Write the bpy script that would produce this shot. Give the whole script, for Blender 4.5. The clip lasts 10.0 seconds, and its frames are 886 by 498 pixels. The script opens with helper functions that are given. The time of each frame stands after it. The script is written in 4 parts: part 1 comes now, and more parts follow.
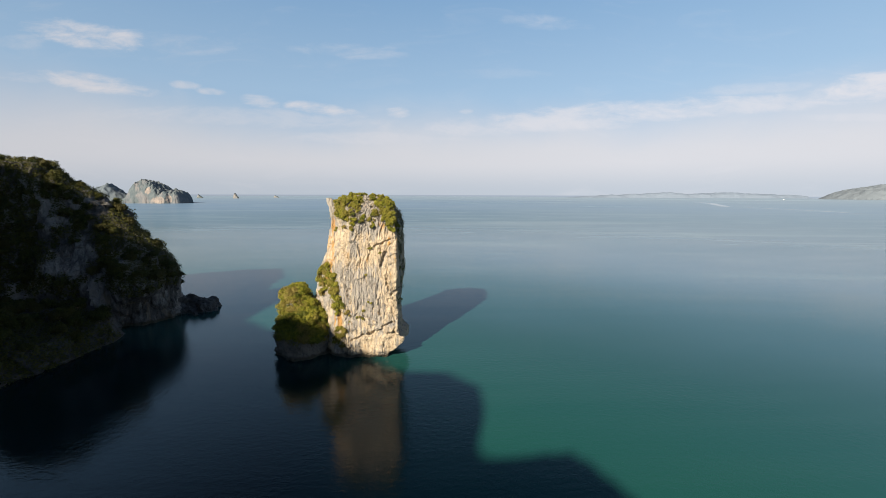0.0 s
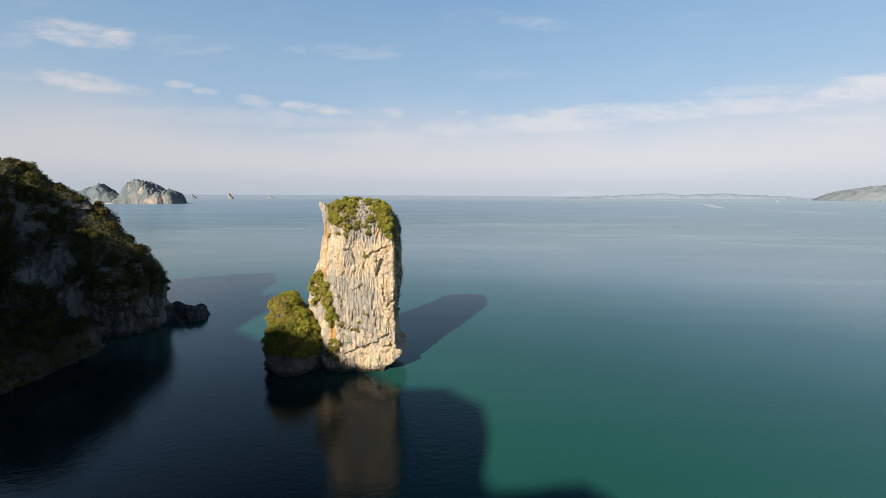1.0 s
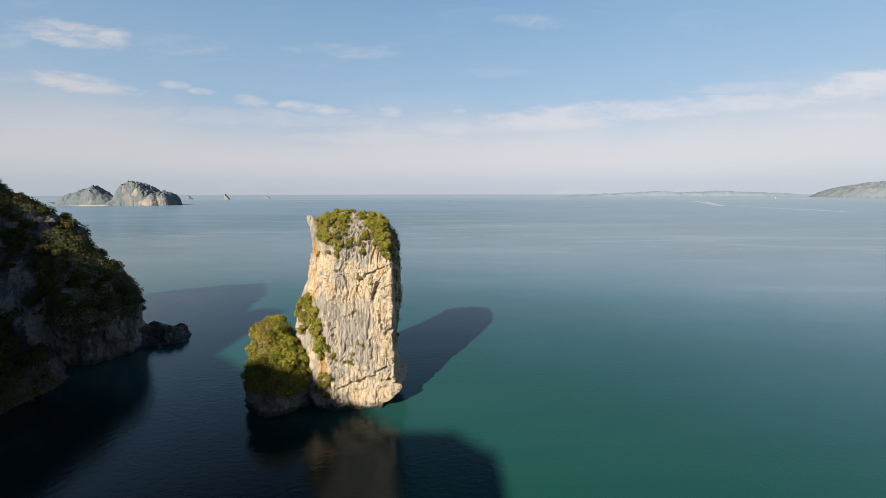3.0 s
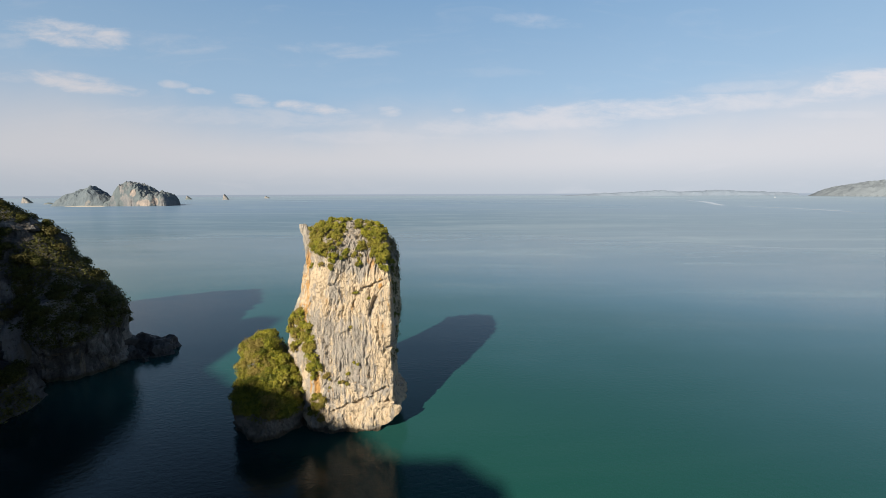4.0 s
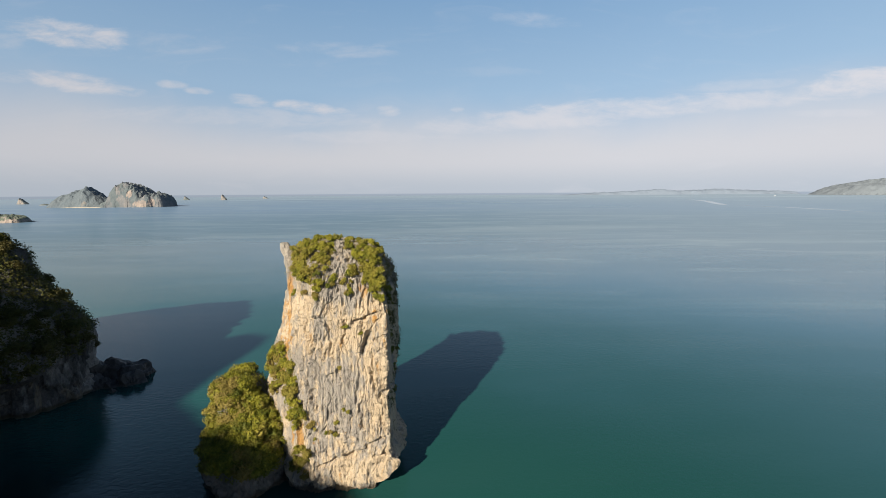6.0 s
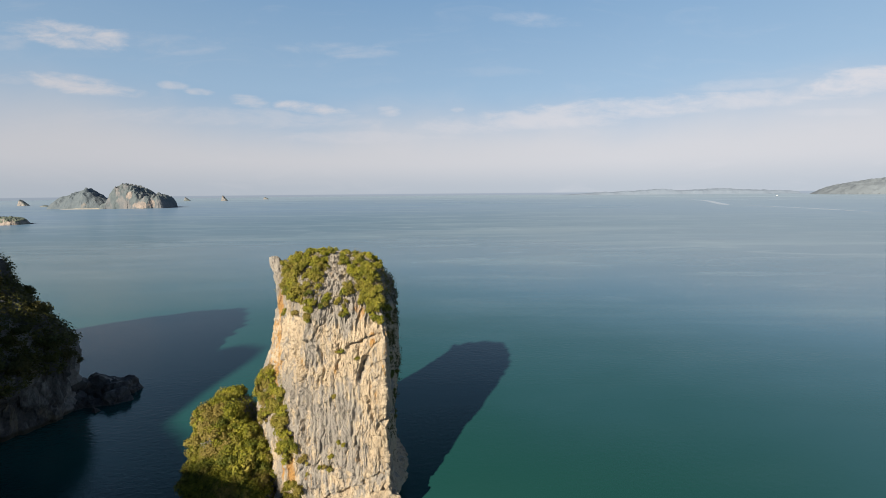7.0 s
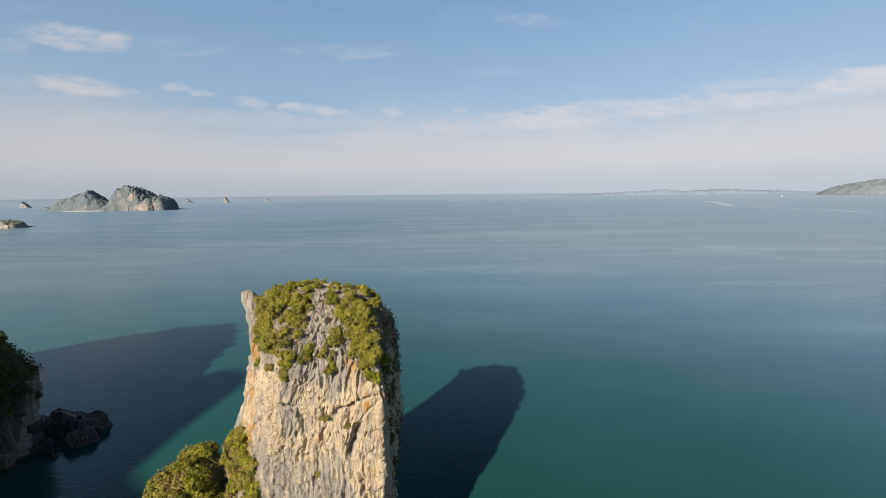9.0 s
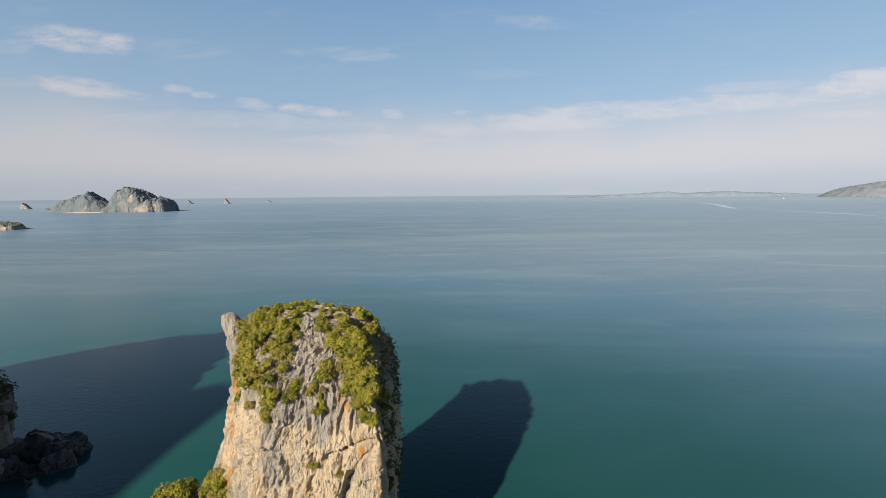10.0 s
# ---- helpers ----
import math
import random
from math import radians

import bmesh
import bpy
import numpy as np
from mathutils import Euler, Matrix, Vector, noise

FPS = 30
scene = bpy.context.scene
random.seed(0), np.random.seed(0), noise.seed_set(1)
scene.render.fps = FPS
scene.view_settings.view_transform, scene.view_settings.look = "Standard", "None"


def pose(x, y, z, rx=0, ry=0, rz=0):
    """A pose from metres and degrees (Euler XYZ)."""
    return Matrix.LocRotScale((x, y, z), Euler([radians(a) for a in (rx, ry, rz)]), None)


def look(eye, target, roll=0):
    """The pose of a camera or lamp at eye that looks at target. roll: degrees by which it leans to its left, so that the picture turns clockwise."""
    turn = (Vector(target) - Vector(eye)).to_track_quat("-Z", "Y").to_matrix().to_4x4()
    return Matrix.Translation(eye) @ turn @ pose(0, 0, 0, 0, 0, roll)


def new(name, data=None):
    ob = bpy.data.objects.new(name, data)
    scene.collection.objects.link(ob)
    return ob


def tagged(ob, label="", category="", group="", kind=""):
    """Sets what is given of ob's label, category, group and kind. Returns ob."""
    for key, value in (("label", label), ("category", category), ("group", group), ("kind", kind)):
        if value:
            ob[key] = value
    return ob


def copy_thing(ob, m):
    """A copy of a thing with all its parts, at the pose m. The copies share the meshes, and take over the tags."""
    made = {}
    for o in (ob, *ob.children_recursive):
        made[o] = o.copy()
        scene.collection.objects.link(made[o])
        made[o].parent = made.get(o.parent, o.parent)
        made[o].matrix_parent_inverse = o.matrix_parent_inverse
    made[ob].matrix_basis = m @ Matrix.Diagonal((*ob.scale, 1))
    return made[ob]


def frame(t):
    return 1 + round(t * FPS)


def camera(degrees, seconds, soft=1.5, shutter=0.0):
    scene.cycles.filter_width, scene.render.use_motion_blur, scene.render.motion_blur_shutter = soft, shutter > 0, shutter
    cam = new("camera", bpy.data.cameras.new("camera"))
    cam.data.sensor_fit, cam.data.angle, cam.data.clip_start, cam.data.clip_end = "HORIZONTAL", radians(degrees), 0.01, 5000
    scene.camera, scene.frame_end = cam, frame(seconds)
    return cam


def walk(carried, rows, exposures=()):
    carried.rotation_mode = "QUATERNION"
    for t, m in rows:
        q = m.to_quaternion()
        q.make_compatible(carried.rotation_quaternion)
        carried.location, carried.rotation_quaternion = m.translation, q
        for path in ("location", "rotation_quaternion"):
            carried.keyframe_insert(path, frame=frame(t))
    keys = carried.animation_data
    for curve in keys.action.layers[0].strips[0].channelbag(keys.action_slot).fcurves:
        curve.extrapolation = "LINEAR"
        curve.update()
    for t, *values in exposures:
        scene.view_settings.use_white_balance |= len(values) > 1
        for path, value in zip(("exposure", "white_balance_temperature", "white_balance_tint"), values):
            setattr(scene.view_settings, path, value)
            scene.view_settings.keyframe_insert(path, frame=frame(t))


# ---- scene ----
cam = camera(95.0, 10.0, soft=0.8)
PATH = [
    (0, (1.114, -1.494, 35.817), (1.117, 0.488, 35.546), 0.2),
    (0.5, (0.676, 1.01, 36.166), (0.701, 2.992, 35.898), 0.4),
    (1, (0.245, 3.631, 36.617), (0.269, 5.613, 36.349), 0.3),
    (1.5, (-0.132, 6.33, 37.153), (-0.107, 8.312, 36.884), 0.3),
    (2, (-0.397, 9.044, 37.728), (-0.368, 11.025, 37.457), 0.2),
    (2.5, (-0.64, 11.777, 38.315), (-0.608, 13.758, 38.043), 0.0),
    (4, (-1.247, 19.651, 40.296), (-1.211, 21.632, 40.02), -0.2),
    (4.5, (-1.44, 22.404, 40.783), (-1.399, 24.385, 40.509), -0.2),
    (5, (-1.625, 25.215, 41.299), (-1.586, 27.195, 41.023), -0.2),
    (5.5, (-1.8, 28.042, 41.751), (-1.76, 30.022, 41.472), -0.3),
    (7, (-2.352, 36.287, 43.575), (-2.316, 38.267, 43.297), -0.5),
    (7.5, (-2.54, 39.116, 44.048), (-2.507, 41.096, 43.769), -0.6),
    (8, (-2.757, 41.922, 44.608), (-2.727, 43.903, 44.33), -0.6),
    (8.5, (-2.978, 44.66, 45.186), (-2.951, 46.641, 44.909), -0.5),
    (9, (-3.161, 47.423, 45.74), (-3.136, 49.404, 45.466), -0.6),
    (9.5, (-3.316, 50.21, 46.239), (-3.291, 52.192, 45.969), -0.6),
    (10, (-3.633, 52.866, 46.678), (-3.611, 54.848, 46.412), -0.5),
]
walk(cam, [(t, look(eye, target, roll)) for t, eye, target, roll in PATH], [(0, 1.11), (2.5, 1.07), (5, 1.03), (10, 0.96)])

from mathutils.bvhtree import BVHTree

# ---- light: a low morning sun behind the camera, thin high cloud over the sea ----
SUN_WAY = Vector((0.46, 0.888, -0.566)).normalized()      # the way the light travels
sun_data = bpy.data.lights.new("sun", "SUN")
sun_data.energy, sun_data.angle, sun_data.color = 5.0, radians(0.9), (1.0, 0.875, 0.69)
sun = new("sun", sun_data)
sun.matrix_world = Matrix.Translation((-60, -80, 150)) @ SUN_WAY.to_track_quat("-Z", "Y").to_matrix().to_4x4()


class Graph:
    """Short hand for node trees."""

    def __init__(self, tree):
        self.tree = tree
        tree.nodes.clear()

    def node(self, kind, **values):
        n = self.tree.nodes.new(kind)
        for key, value in values.items():
            setattr(n, key, value)
        return n

    def put(self, socket, value):
        if isinstance(value, bpy.types.NodeSocket):
            self.tree.links.new(value, socket)
        elif value is not None:
            if isinstance(value, (tuple, list)) and len(value) == 3 and socket.type == "RGBA":
                value = (*value, 1.0)
            socket.default_value = value

    def math(self, op, a, b=None, c=None, clamp=False):
        n = self.node("ShaderNodeMath", operation=op, use_clamp=clamp)
        for socket, value in zip(n.inputs, (a, b, c)):
            self.put(socket, value)
        return n.outputs[0]

    def vec(self, op, a, b=None):
        n = self.node("ShaderNodeVectorMath", operation=op)
        self.put(n.inputs[0], a)
        self.put(n.inputs[1], b)
        return n.outputs[0]

    def mix(self, f, a, b, blend="MIX"):
        n = self.node("ShaderNodeMix", data_type="RGBA", blend_type=blend)
        self.put(n.inputs[0], f)
        self.put(n.inputs[6], a)
        self.put(n.inputs[7], b)
        return n.outputs[2]

    def ramp(self, f, lo, hi, a=0.0, b=1.0, smooth=True):
        n = self.node("ShaderNodeMapRange", interpolation_type="SMOOTHSTEP" if smooth else "LINEAR")
        for socket, value in zip(n.inputs, (f, lo, hi, a, b)):
            self.put(socket, value)
        return n.outputs[0]

    def noise(self, where, scale, detail=4.0, rough=0.55, warp=0.0):
        n = self.node("ShaderNodeTexNoise")
        self.put(n.inputs["Vector"], where)
        n.inputs["Scale"].default_value, n.inputs["Detail"].default_value = scale, detail
        n.inputs["Roughness"].default_value, n.inputs["Distortion"].default_value = rough, warp
        return n.outputs[0]

    def scaled(self, where, x, y, z):
        return self.vec("MULTIPLY", where, (x, y, z))

    def place(self):
        return self.node("ShaderNodeNewGeometry").outputs["Position"]


def sky_world():
    world = bpy.data.worlds.new("morning_sky")
    scene.world = world
    world.use_nodes = True
    g = Graph(world.node_tree)
    d = g.node("ShaderNodeTexCoord").outputs["Generated"]
    xyz = g.node("ShaderNodeSeparateXYZ")
    g.put(xyz.inputs[0], d)
    up = xyz.outputs[2]
    sky = g.node("ShaderNodeTexSky", sky_type="NISHITA", sun_disc=False, sun_elevation=radians(29.5),
                 sun_rotation=radians(207.4), air_density=1.0, dust_density=0.6, ozone_density=1.2)
    deep = g.vec("MULTIPLY", sky.outputs[0], (0.009, 0.015, 0.029))
    # clear blue above, paling into a milky band and a dim haze on the sea
    colour = g.mix(g.ramp(up, 0.22, 0.44, smooth=False), (0.345, 0.505, 0.69), (0.195, 0.355, 0.575))
    colour = g.mix(g.ramp(up, 0.42, 0.70), colour, deep)
    uneven = g.math("ADD", up, g.math("MULTIPLY", g.math("SUBTRACT", g.noise(d, 3.0, 4.0), 0.5), 0.10))
    colour = g.mix(g.ramp(uneven, 0.08, 0.235, 0.95, 0.0), colour, (0.655, 0.655, 0.69))
    colour = g.mix(g.ramp(up, 0.0, 0.075, 1.0, 0.0), colour, (0.50, 0.55, 0.62))
    # flat sheets of cirrus: seen as on a plane, by the tangents of the direction
    ahead = g.math("MAXIMUM", xyz.outputs[1], 0.08)
    a = g.math("DIVIDE", xyz.outputs[0], ahead)
    b = g.math("DIVIDE", up, ahead)
    flat = g.node("ShaderNodeCombineXYZ")
    g.put(flat.inputs[0], a)
    g.put(flat.inputs[1], g.math("MULTIPLY", b, 4.0))
    streak = g.noise(flat.outputs[0], 5.0, 7.0, 0.60, 0.9)
    puff = g.node("ShaderNodeCombineXYZ")
    g.put(puff.inputs[0], a)
    g.put(puff.inputs[1], g.math("MULTIPLY", b, 2.6))
    fine = g.noise(puff.outputs[0], 17.0, 6.0, 0.62, 0.4)
    both = g.math("ADD", g.math("MULTIPLY", streak, 0.6), g.math("MULTIPLY", fine, 0.4))
    total = None
    for ca, cb, ra, rb, slope, strength, cut in CLOUDS:
        da = g.math("SUBTRACT", a, ca)
        db = g.math("SUBTRACT", g.math("SUBTRACT", b, cb), g.math("MULTIPLY", da, slope))
        r = g.math("ADD", g.math("POWER", g.math("DIVIDE", da, ra), 2.0), g.math("POWER", g.math("DIVIDE", db, rb), 2.0))
        mask = g.ramp(r, 0.0, 1.0, 1.0, 0.0)
        wisp = g.ramp(g.math("ADD", both, g.math("MULTIPLY", mask, 0.27)), cut, cut + 0.36)
        veil = g.math("MULTIPLY", g.math("MULTIPLY", wisp, g.math("MULTIPLY", mask, 5.0, clamp=True)), strength)
        total = veil if total is None else g.math("MAXIMUM", total, veil)
    faint = g.math("MULTIPLY", g.ramp(streak, 0.5, 0.8), g.ramp(up, 0.05, 0.3, 0.25, 0.10))
    total = g.math("MAXIMUM", total, faint)
    colour = g.mix(total, colour, (0.68, 0.68, 0.725))
    # beyond the sheet of the sea: the far water under the horizon
    colour = g.mix(g.ramp(up, -0.0045, -0.0030, 1.0, 0.0), colour, (0.37, 0.43, 0.51))
    # the haze is thicker, and paler, to the east
    east = g.node("ShaderNodeVectorMath", operation="SCALE")
    g.put(east.inputs[0], colour)
    g.put(east.inputs["Scale"], g.ramp(xyz.outputs[0], -0.75, 0.45, 0.86, 1.04, smooth=False))
    colour = east.outputs[0]
    back = g.node("ShaderNodeBackground")
    g.put(back.inputs[0], colour)
    back.inputs[1].default_value = 0.5
    out = g.node("ShaderNodeOutputWorld")
    g.put(out.inputs[0], back.outputs[0])


# clouds: tangent to the right and up, half width and height, slope, strength, threshold
CLOUDS = [
    (-0.817, 0.361, 0.200, 0.042, -0.10, 0.95, 0.56),
    (-0.622, 0.344, 0.192, 0.038, -0.05, 0.35, 0.60),
    (-0.976, 0.347, 0.096, 0.028, 0.00, 0.40, 0.60),
    (-0.819, 0.255, 0.179, 0.030, -0.13, 1.00, 0.53),
    (-0.988, 0.266, 0.112, 0.017, -0.08, 0.50, 0.60),
    (-0.606, 0.251, 0.058, 0.014, -0.10, 0.60, 0.57),
    (-0.549, 0.237, 0.051, 0.012, -0.10, 0.70, 0.56),
    (-0.435, 0.215, 0.067, 0.021, -0.12, 0.80, 0.56),
    (-0.291, 0.198, 0.112, 0.021, -0.10, 1.00, 0.55),
    (-0.105, 0.190, 0.042, 0.019, 0.00, 0.75, 0.56),
    (0.056, 0.194, 0.026, 0.010, 0.00, 0.60, 0.58),
    (-0.475, 0.179, 0.481, 0.031, -0.03, 0.45, 0.55),
    (0.386, 0.185, 0.529, 0.038, 0.07, 0.80, 0.52),
    (0.144, 0.160, 0.304, 0.028, 0.05, 0.70, 0.55),
    (0.746, 0.211, 0.304, 0.028, 0.06, 0.70, 0.54),
    (1.021, 0.253, 0.240, 0.045, 0.16, 0.95, 0.52),
    (0.749, 0.249, 0.208, 0.019, 0.05, 0.35, 0.57),
    (-0.215, 0.329, 0.192, 0.024, -0.05, 0.38, 0.57),
    (0.251, 0.391, 0.160, 0.024, -0.06, 0.30, 0.57),
    (0.115, 0.279, 0.208, 0.017, 0.00, 0.12, 0.57),
    (-0.181, 0.130, 0.320, 0.021, 0.00, 0.50, 0.56),
    (0.652, 0.057, 0.128, 0.014, 0.10, 0.35, 0.58),
    (0.978, 0.183, 0.192, 0.014, 0.00, 0.40, 0.56),
]
sky_world()


# ---- materials ----
def surface(name):
    m = bpy.data.materials.new(name)
    m.use_nodes = True
    g = Graph(m.node_tree)
    p = g.node("ShaderNodeBsdfPrincipled")
    out = g.node("ShaderNodeOutputMaterial")
    g.put(out.inputs[0], p.outputs[0])
    return m, g, p


def bump(g, p, height, strength, distance):
    n = g.node("ShaderNodeBump")
    g.put(n.inputs["Height"], height)
    n.inputs["Strength"].default_value, n.inputs["Distance"].default_value = strength, distance
    g.put(p.inputs["Normal"], n.outputs[0])


def sea_material():
    m, g, p = surface("sea_water")
    where = g.place()
    wide = g.noise(g.scaled(where, 1.0, 1.6, 0.0), 0.008, 4.0)
    shallow = g.mix(g.ramp(wide, 0.35, 0.68), (0.008, 0.055, 0.051), (0.010, 0.064, 0.052))
    xyz = g.node("ShaderNodeSeparateXYZ")
    g.put(xyz.inputs[0], where)
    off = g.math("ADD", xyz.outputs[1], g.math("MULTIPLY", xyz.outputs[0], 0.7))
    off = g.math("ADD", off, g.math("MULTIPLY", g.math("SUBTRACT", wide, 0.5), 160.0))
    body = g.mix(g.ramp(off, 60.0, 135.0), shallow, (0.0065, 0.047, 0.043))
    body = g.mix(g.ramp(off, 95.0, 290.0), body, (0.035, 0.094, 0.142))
    # farther out the body colour pales, with the horizon haze put into it
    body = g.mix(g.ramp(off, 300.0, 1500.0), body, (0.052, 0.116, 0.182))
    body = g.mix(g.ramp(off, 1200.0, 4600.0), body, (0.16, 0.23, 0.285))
    # shade of the water below the headland, painted into the body colour
    painted_shade = g.ramp(g.math("ADD", xyz.outputs[0], g.math("MULTIPLY", wide, 20.0)), -16.0, 14.0, 0.9, 0.0)
    painted_shade = g.math("MULTIPLY", painted_shade, g.ramp(g.math("ADD", xyz.outputs[1], g.math("MULTIPLY", xyz.outputs[0], 0.25)), 66.0, 86.0, 1.0, 0.0))
    body = g.mix(painted_shade, body, (0.002, 0.010, 0.013))
    # long pale streaks drawn out along x, and finer lanes of wind
    drawn = g.noise(g.scaled(where, 0.18, 1.0, 0.0), 0.016, 4.0, 0.62, 0.5)
    body = g.mix(g.math("MULTIPLY", g.ramp(drawn, 0.47, 0.68), g.ramp(off, 130.0, 420.0, 0.05, 0.6)), body, (0.13, 0.20, 0.225))
    wind = g.noise(g.scaled(where, 0.28, 1.0, 0.0), 0.042, 6.0, 0.66, 1.2)
    body = g.mix(g.math("MULTIPLY", g.ramp(wind, 0.50, 0.72), g.ramp(off, 110.0, 500.0, 0.0, 0.45)), body, (0.17, 0.235, 0.255))
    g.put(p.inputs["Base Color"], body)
    slick = g.noise(g.scaled(where, 0.35, 1.0, 0.0), 0.02, 5.0, 0.6, 0.6)
    lanes = g.noise(g.scaled(where, 0.3, 1.0, 0.0), 0.005, 5.0, 0.62, 0.8)
    calm = g.ramp(lanes, 0.4, 0.62, 0.90, 1.10)
    rough = g.math("ADD", g.ramp(off, 60.0, 420.0, 0.05, 0.18), g.ramp(off, 400.0, 1500.0, 0.0, 0.07))
    g.put(p.inputs["Roughness"], g.math("MULTIPLY", calm, rough))
    p.inputs["IOR"].default_value = 1.34
    swell = g.noise(g.scaled(where, 1.0, 1.6, 0.0), 0.8, 4.0, 0.55, 0.5)
    ripple = g.noise(g.scaled(where, 1.0, 1.4, 0.0), 3.4, 3.0, 0.6, 0.3)
    height = g.math("ADD", g.math("MULTIPLY", swell, 0.30), g.math("MULTIPLY", ripple, 0.11))
    height = g.math("MULTIPLY", height, g.ramp(slick, 0.36, 0.64, 0.35, 1.5))
    height = g.math("MULTIPLY", height, g.ramp(lanes, 0.40, 0.60, 0.85, 1.1))
    bump(g, p, height, 1.0, 0.10)
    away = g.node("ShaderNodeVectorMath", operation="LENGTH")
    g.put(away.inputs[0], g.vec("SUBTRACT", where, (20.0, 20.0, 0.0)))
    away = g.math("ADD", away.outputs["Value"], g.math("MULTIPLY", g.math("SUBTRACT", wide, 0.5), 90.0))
    # far off, waves hide the mirror image; sky sheen and haze painted into tint
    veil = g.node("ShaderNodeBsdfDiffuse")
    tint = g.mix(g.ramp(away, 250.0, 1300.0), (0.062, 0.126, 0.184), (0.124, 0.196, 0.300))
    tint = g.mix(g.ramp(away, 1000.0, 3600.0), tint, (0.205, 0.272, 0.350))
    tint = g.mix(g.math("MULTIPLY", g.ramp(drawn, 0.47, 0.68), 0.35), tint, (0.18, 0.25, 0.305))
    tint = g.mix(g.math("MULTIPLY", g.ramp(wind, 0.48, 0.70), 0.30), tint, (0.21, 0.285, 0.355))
    # towards the east the tint is paler, carrying the thicker haze there
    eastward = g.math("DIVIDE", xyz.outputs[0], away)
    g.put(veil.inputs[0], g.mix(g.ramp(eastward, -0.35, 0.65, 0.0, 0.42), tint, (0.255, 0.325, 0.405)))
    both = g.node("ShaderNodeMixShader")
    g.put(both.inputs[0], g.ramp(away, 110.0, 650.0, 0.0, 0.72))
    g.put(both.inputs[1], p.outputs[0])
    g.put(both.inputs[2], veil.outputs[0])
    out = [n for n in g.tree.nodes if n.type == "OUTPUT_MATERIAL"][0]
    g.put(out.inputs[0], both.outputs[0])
    return m


def limestone_material(name, pale, grey, ochre, far=1.0):
    m, g, p = surface(name)
    where = g.place()
    tall = g.scaled(where, 1.0, 1.0, 0.14)
    big = g.noise(where, 0.13 * far, 4.0)
    patch = g.noise(g.scaled(where, 1.0, 1.0, 0.4), 0.32 * far, 7.0, 0.62, 0.6)
    flutes = g.noise(tall, 1.1 * far, 8.0, 0.68, 0.3)
    grain = g.noise(where, 3.6 * far, 7.0, 0.75)
    broad = g.noise(g.scaled(where, 1.0, 1.0, 0.55), 0.17 * far, 3.0, 0.5, 0.4)
    tone = g.math("ADD", g.math("MULTIPLY", patch, 0.40), g.math("ADD", g.math("MULTIPLY", flutes, 0.28), g.math("MULTIPLY", broad, 0.32)))
    colour = g.mix(g.ramp(tone, 0.455, 0.545), pale, grey)
    rust = g.noise(g.scaled(where, 1.0, 1.0, 0.35), 0.45 * far, 7.0, 0.66, 0.7)
    amount = g.ramp(rust, 0.57, 0.68)
    colour = g.mix(g.math("MULTIPLY", amount, 0.85), colour, ochre)
    dark = g.noise(tall, 2.2 * far, 6.0, 0.66, 0.2)
    colour = g.mix(g.ramp(dark, 0.56, 0.68, 0.0, 0.6), colour, (0.15, 0.14, 0.13))
    pits = g.noise(g.scaled(where, 1.0, 1.0, 0.6), 2.6 * far, 8.0, 0.7, 0.4)
    colour = g.mix(g.ramp(pits, 0.57, 0.67, 0.0, 0.85), colour, (0.09, 0.08, 0.07))
    colour = g.mix(g.ramp(grain, 0.35, 0.7, 0.0, 0.35), colour, (0.20, 0.18, 0.15))
    # the dark band that the tide leaves
    tide = g.node("ShaderNodeSeparateXYZ")
    g.put(tide.inputs[0], where)
    level = g.math("ADD", tide.outputs[2], g.math("MULTIPLY", big, -1.2))
    colour = g.mix(g.ramp(level, -0.1, 0.5, 0.8, 0.0), colour, (0.06, 0.05, 0.03))
    g.put(p.inputs["Base Color"], colour)
    p.inputs["Roughness"].default_value = 0.92
    p.inputs["Specular IOR Level"].default_value = 0.2
    crag = g.noise(g.scaled(where, 1.0, 1.0, 0.45), 1.6 * far, 8.0, 0.68)
    fine = g.math("ADD", g.math("MULTIPLY", grain, 0.35), g.math("MULTIPLY", pits, -0.5))
    bump(g, p, g.math("ADD", g.math("ADD", crag, g.math("MULTIPLY", flutes, 0.7)), fine), 1.0, 0.5 / far)
    return m


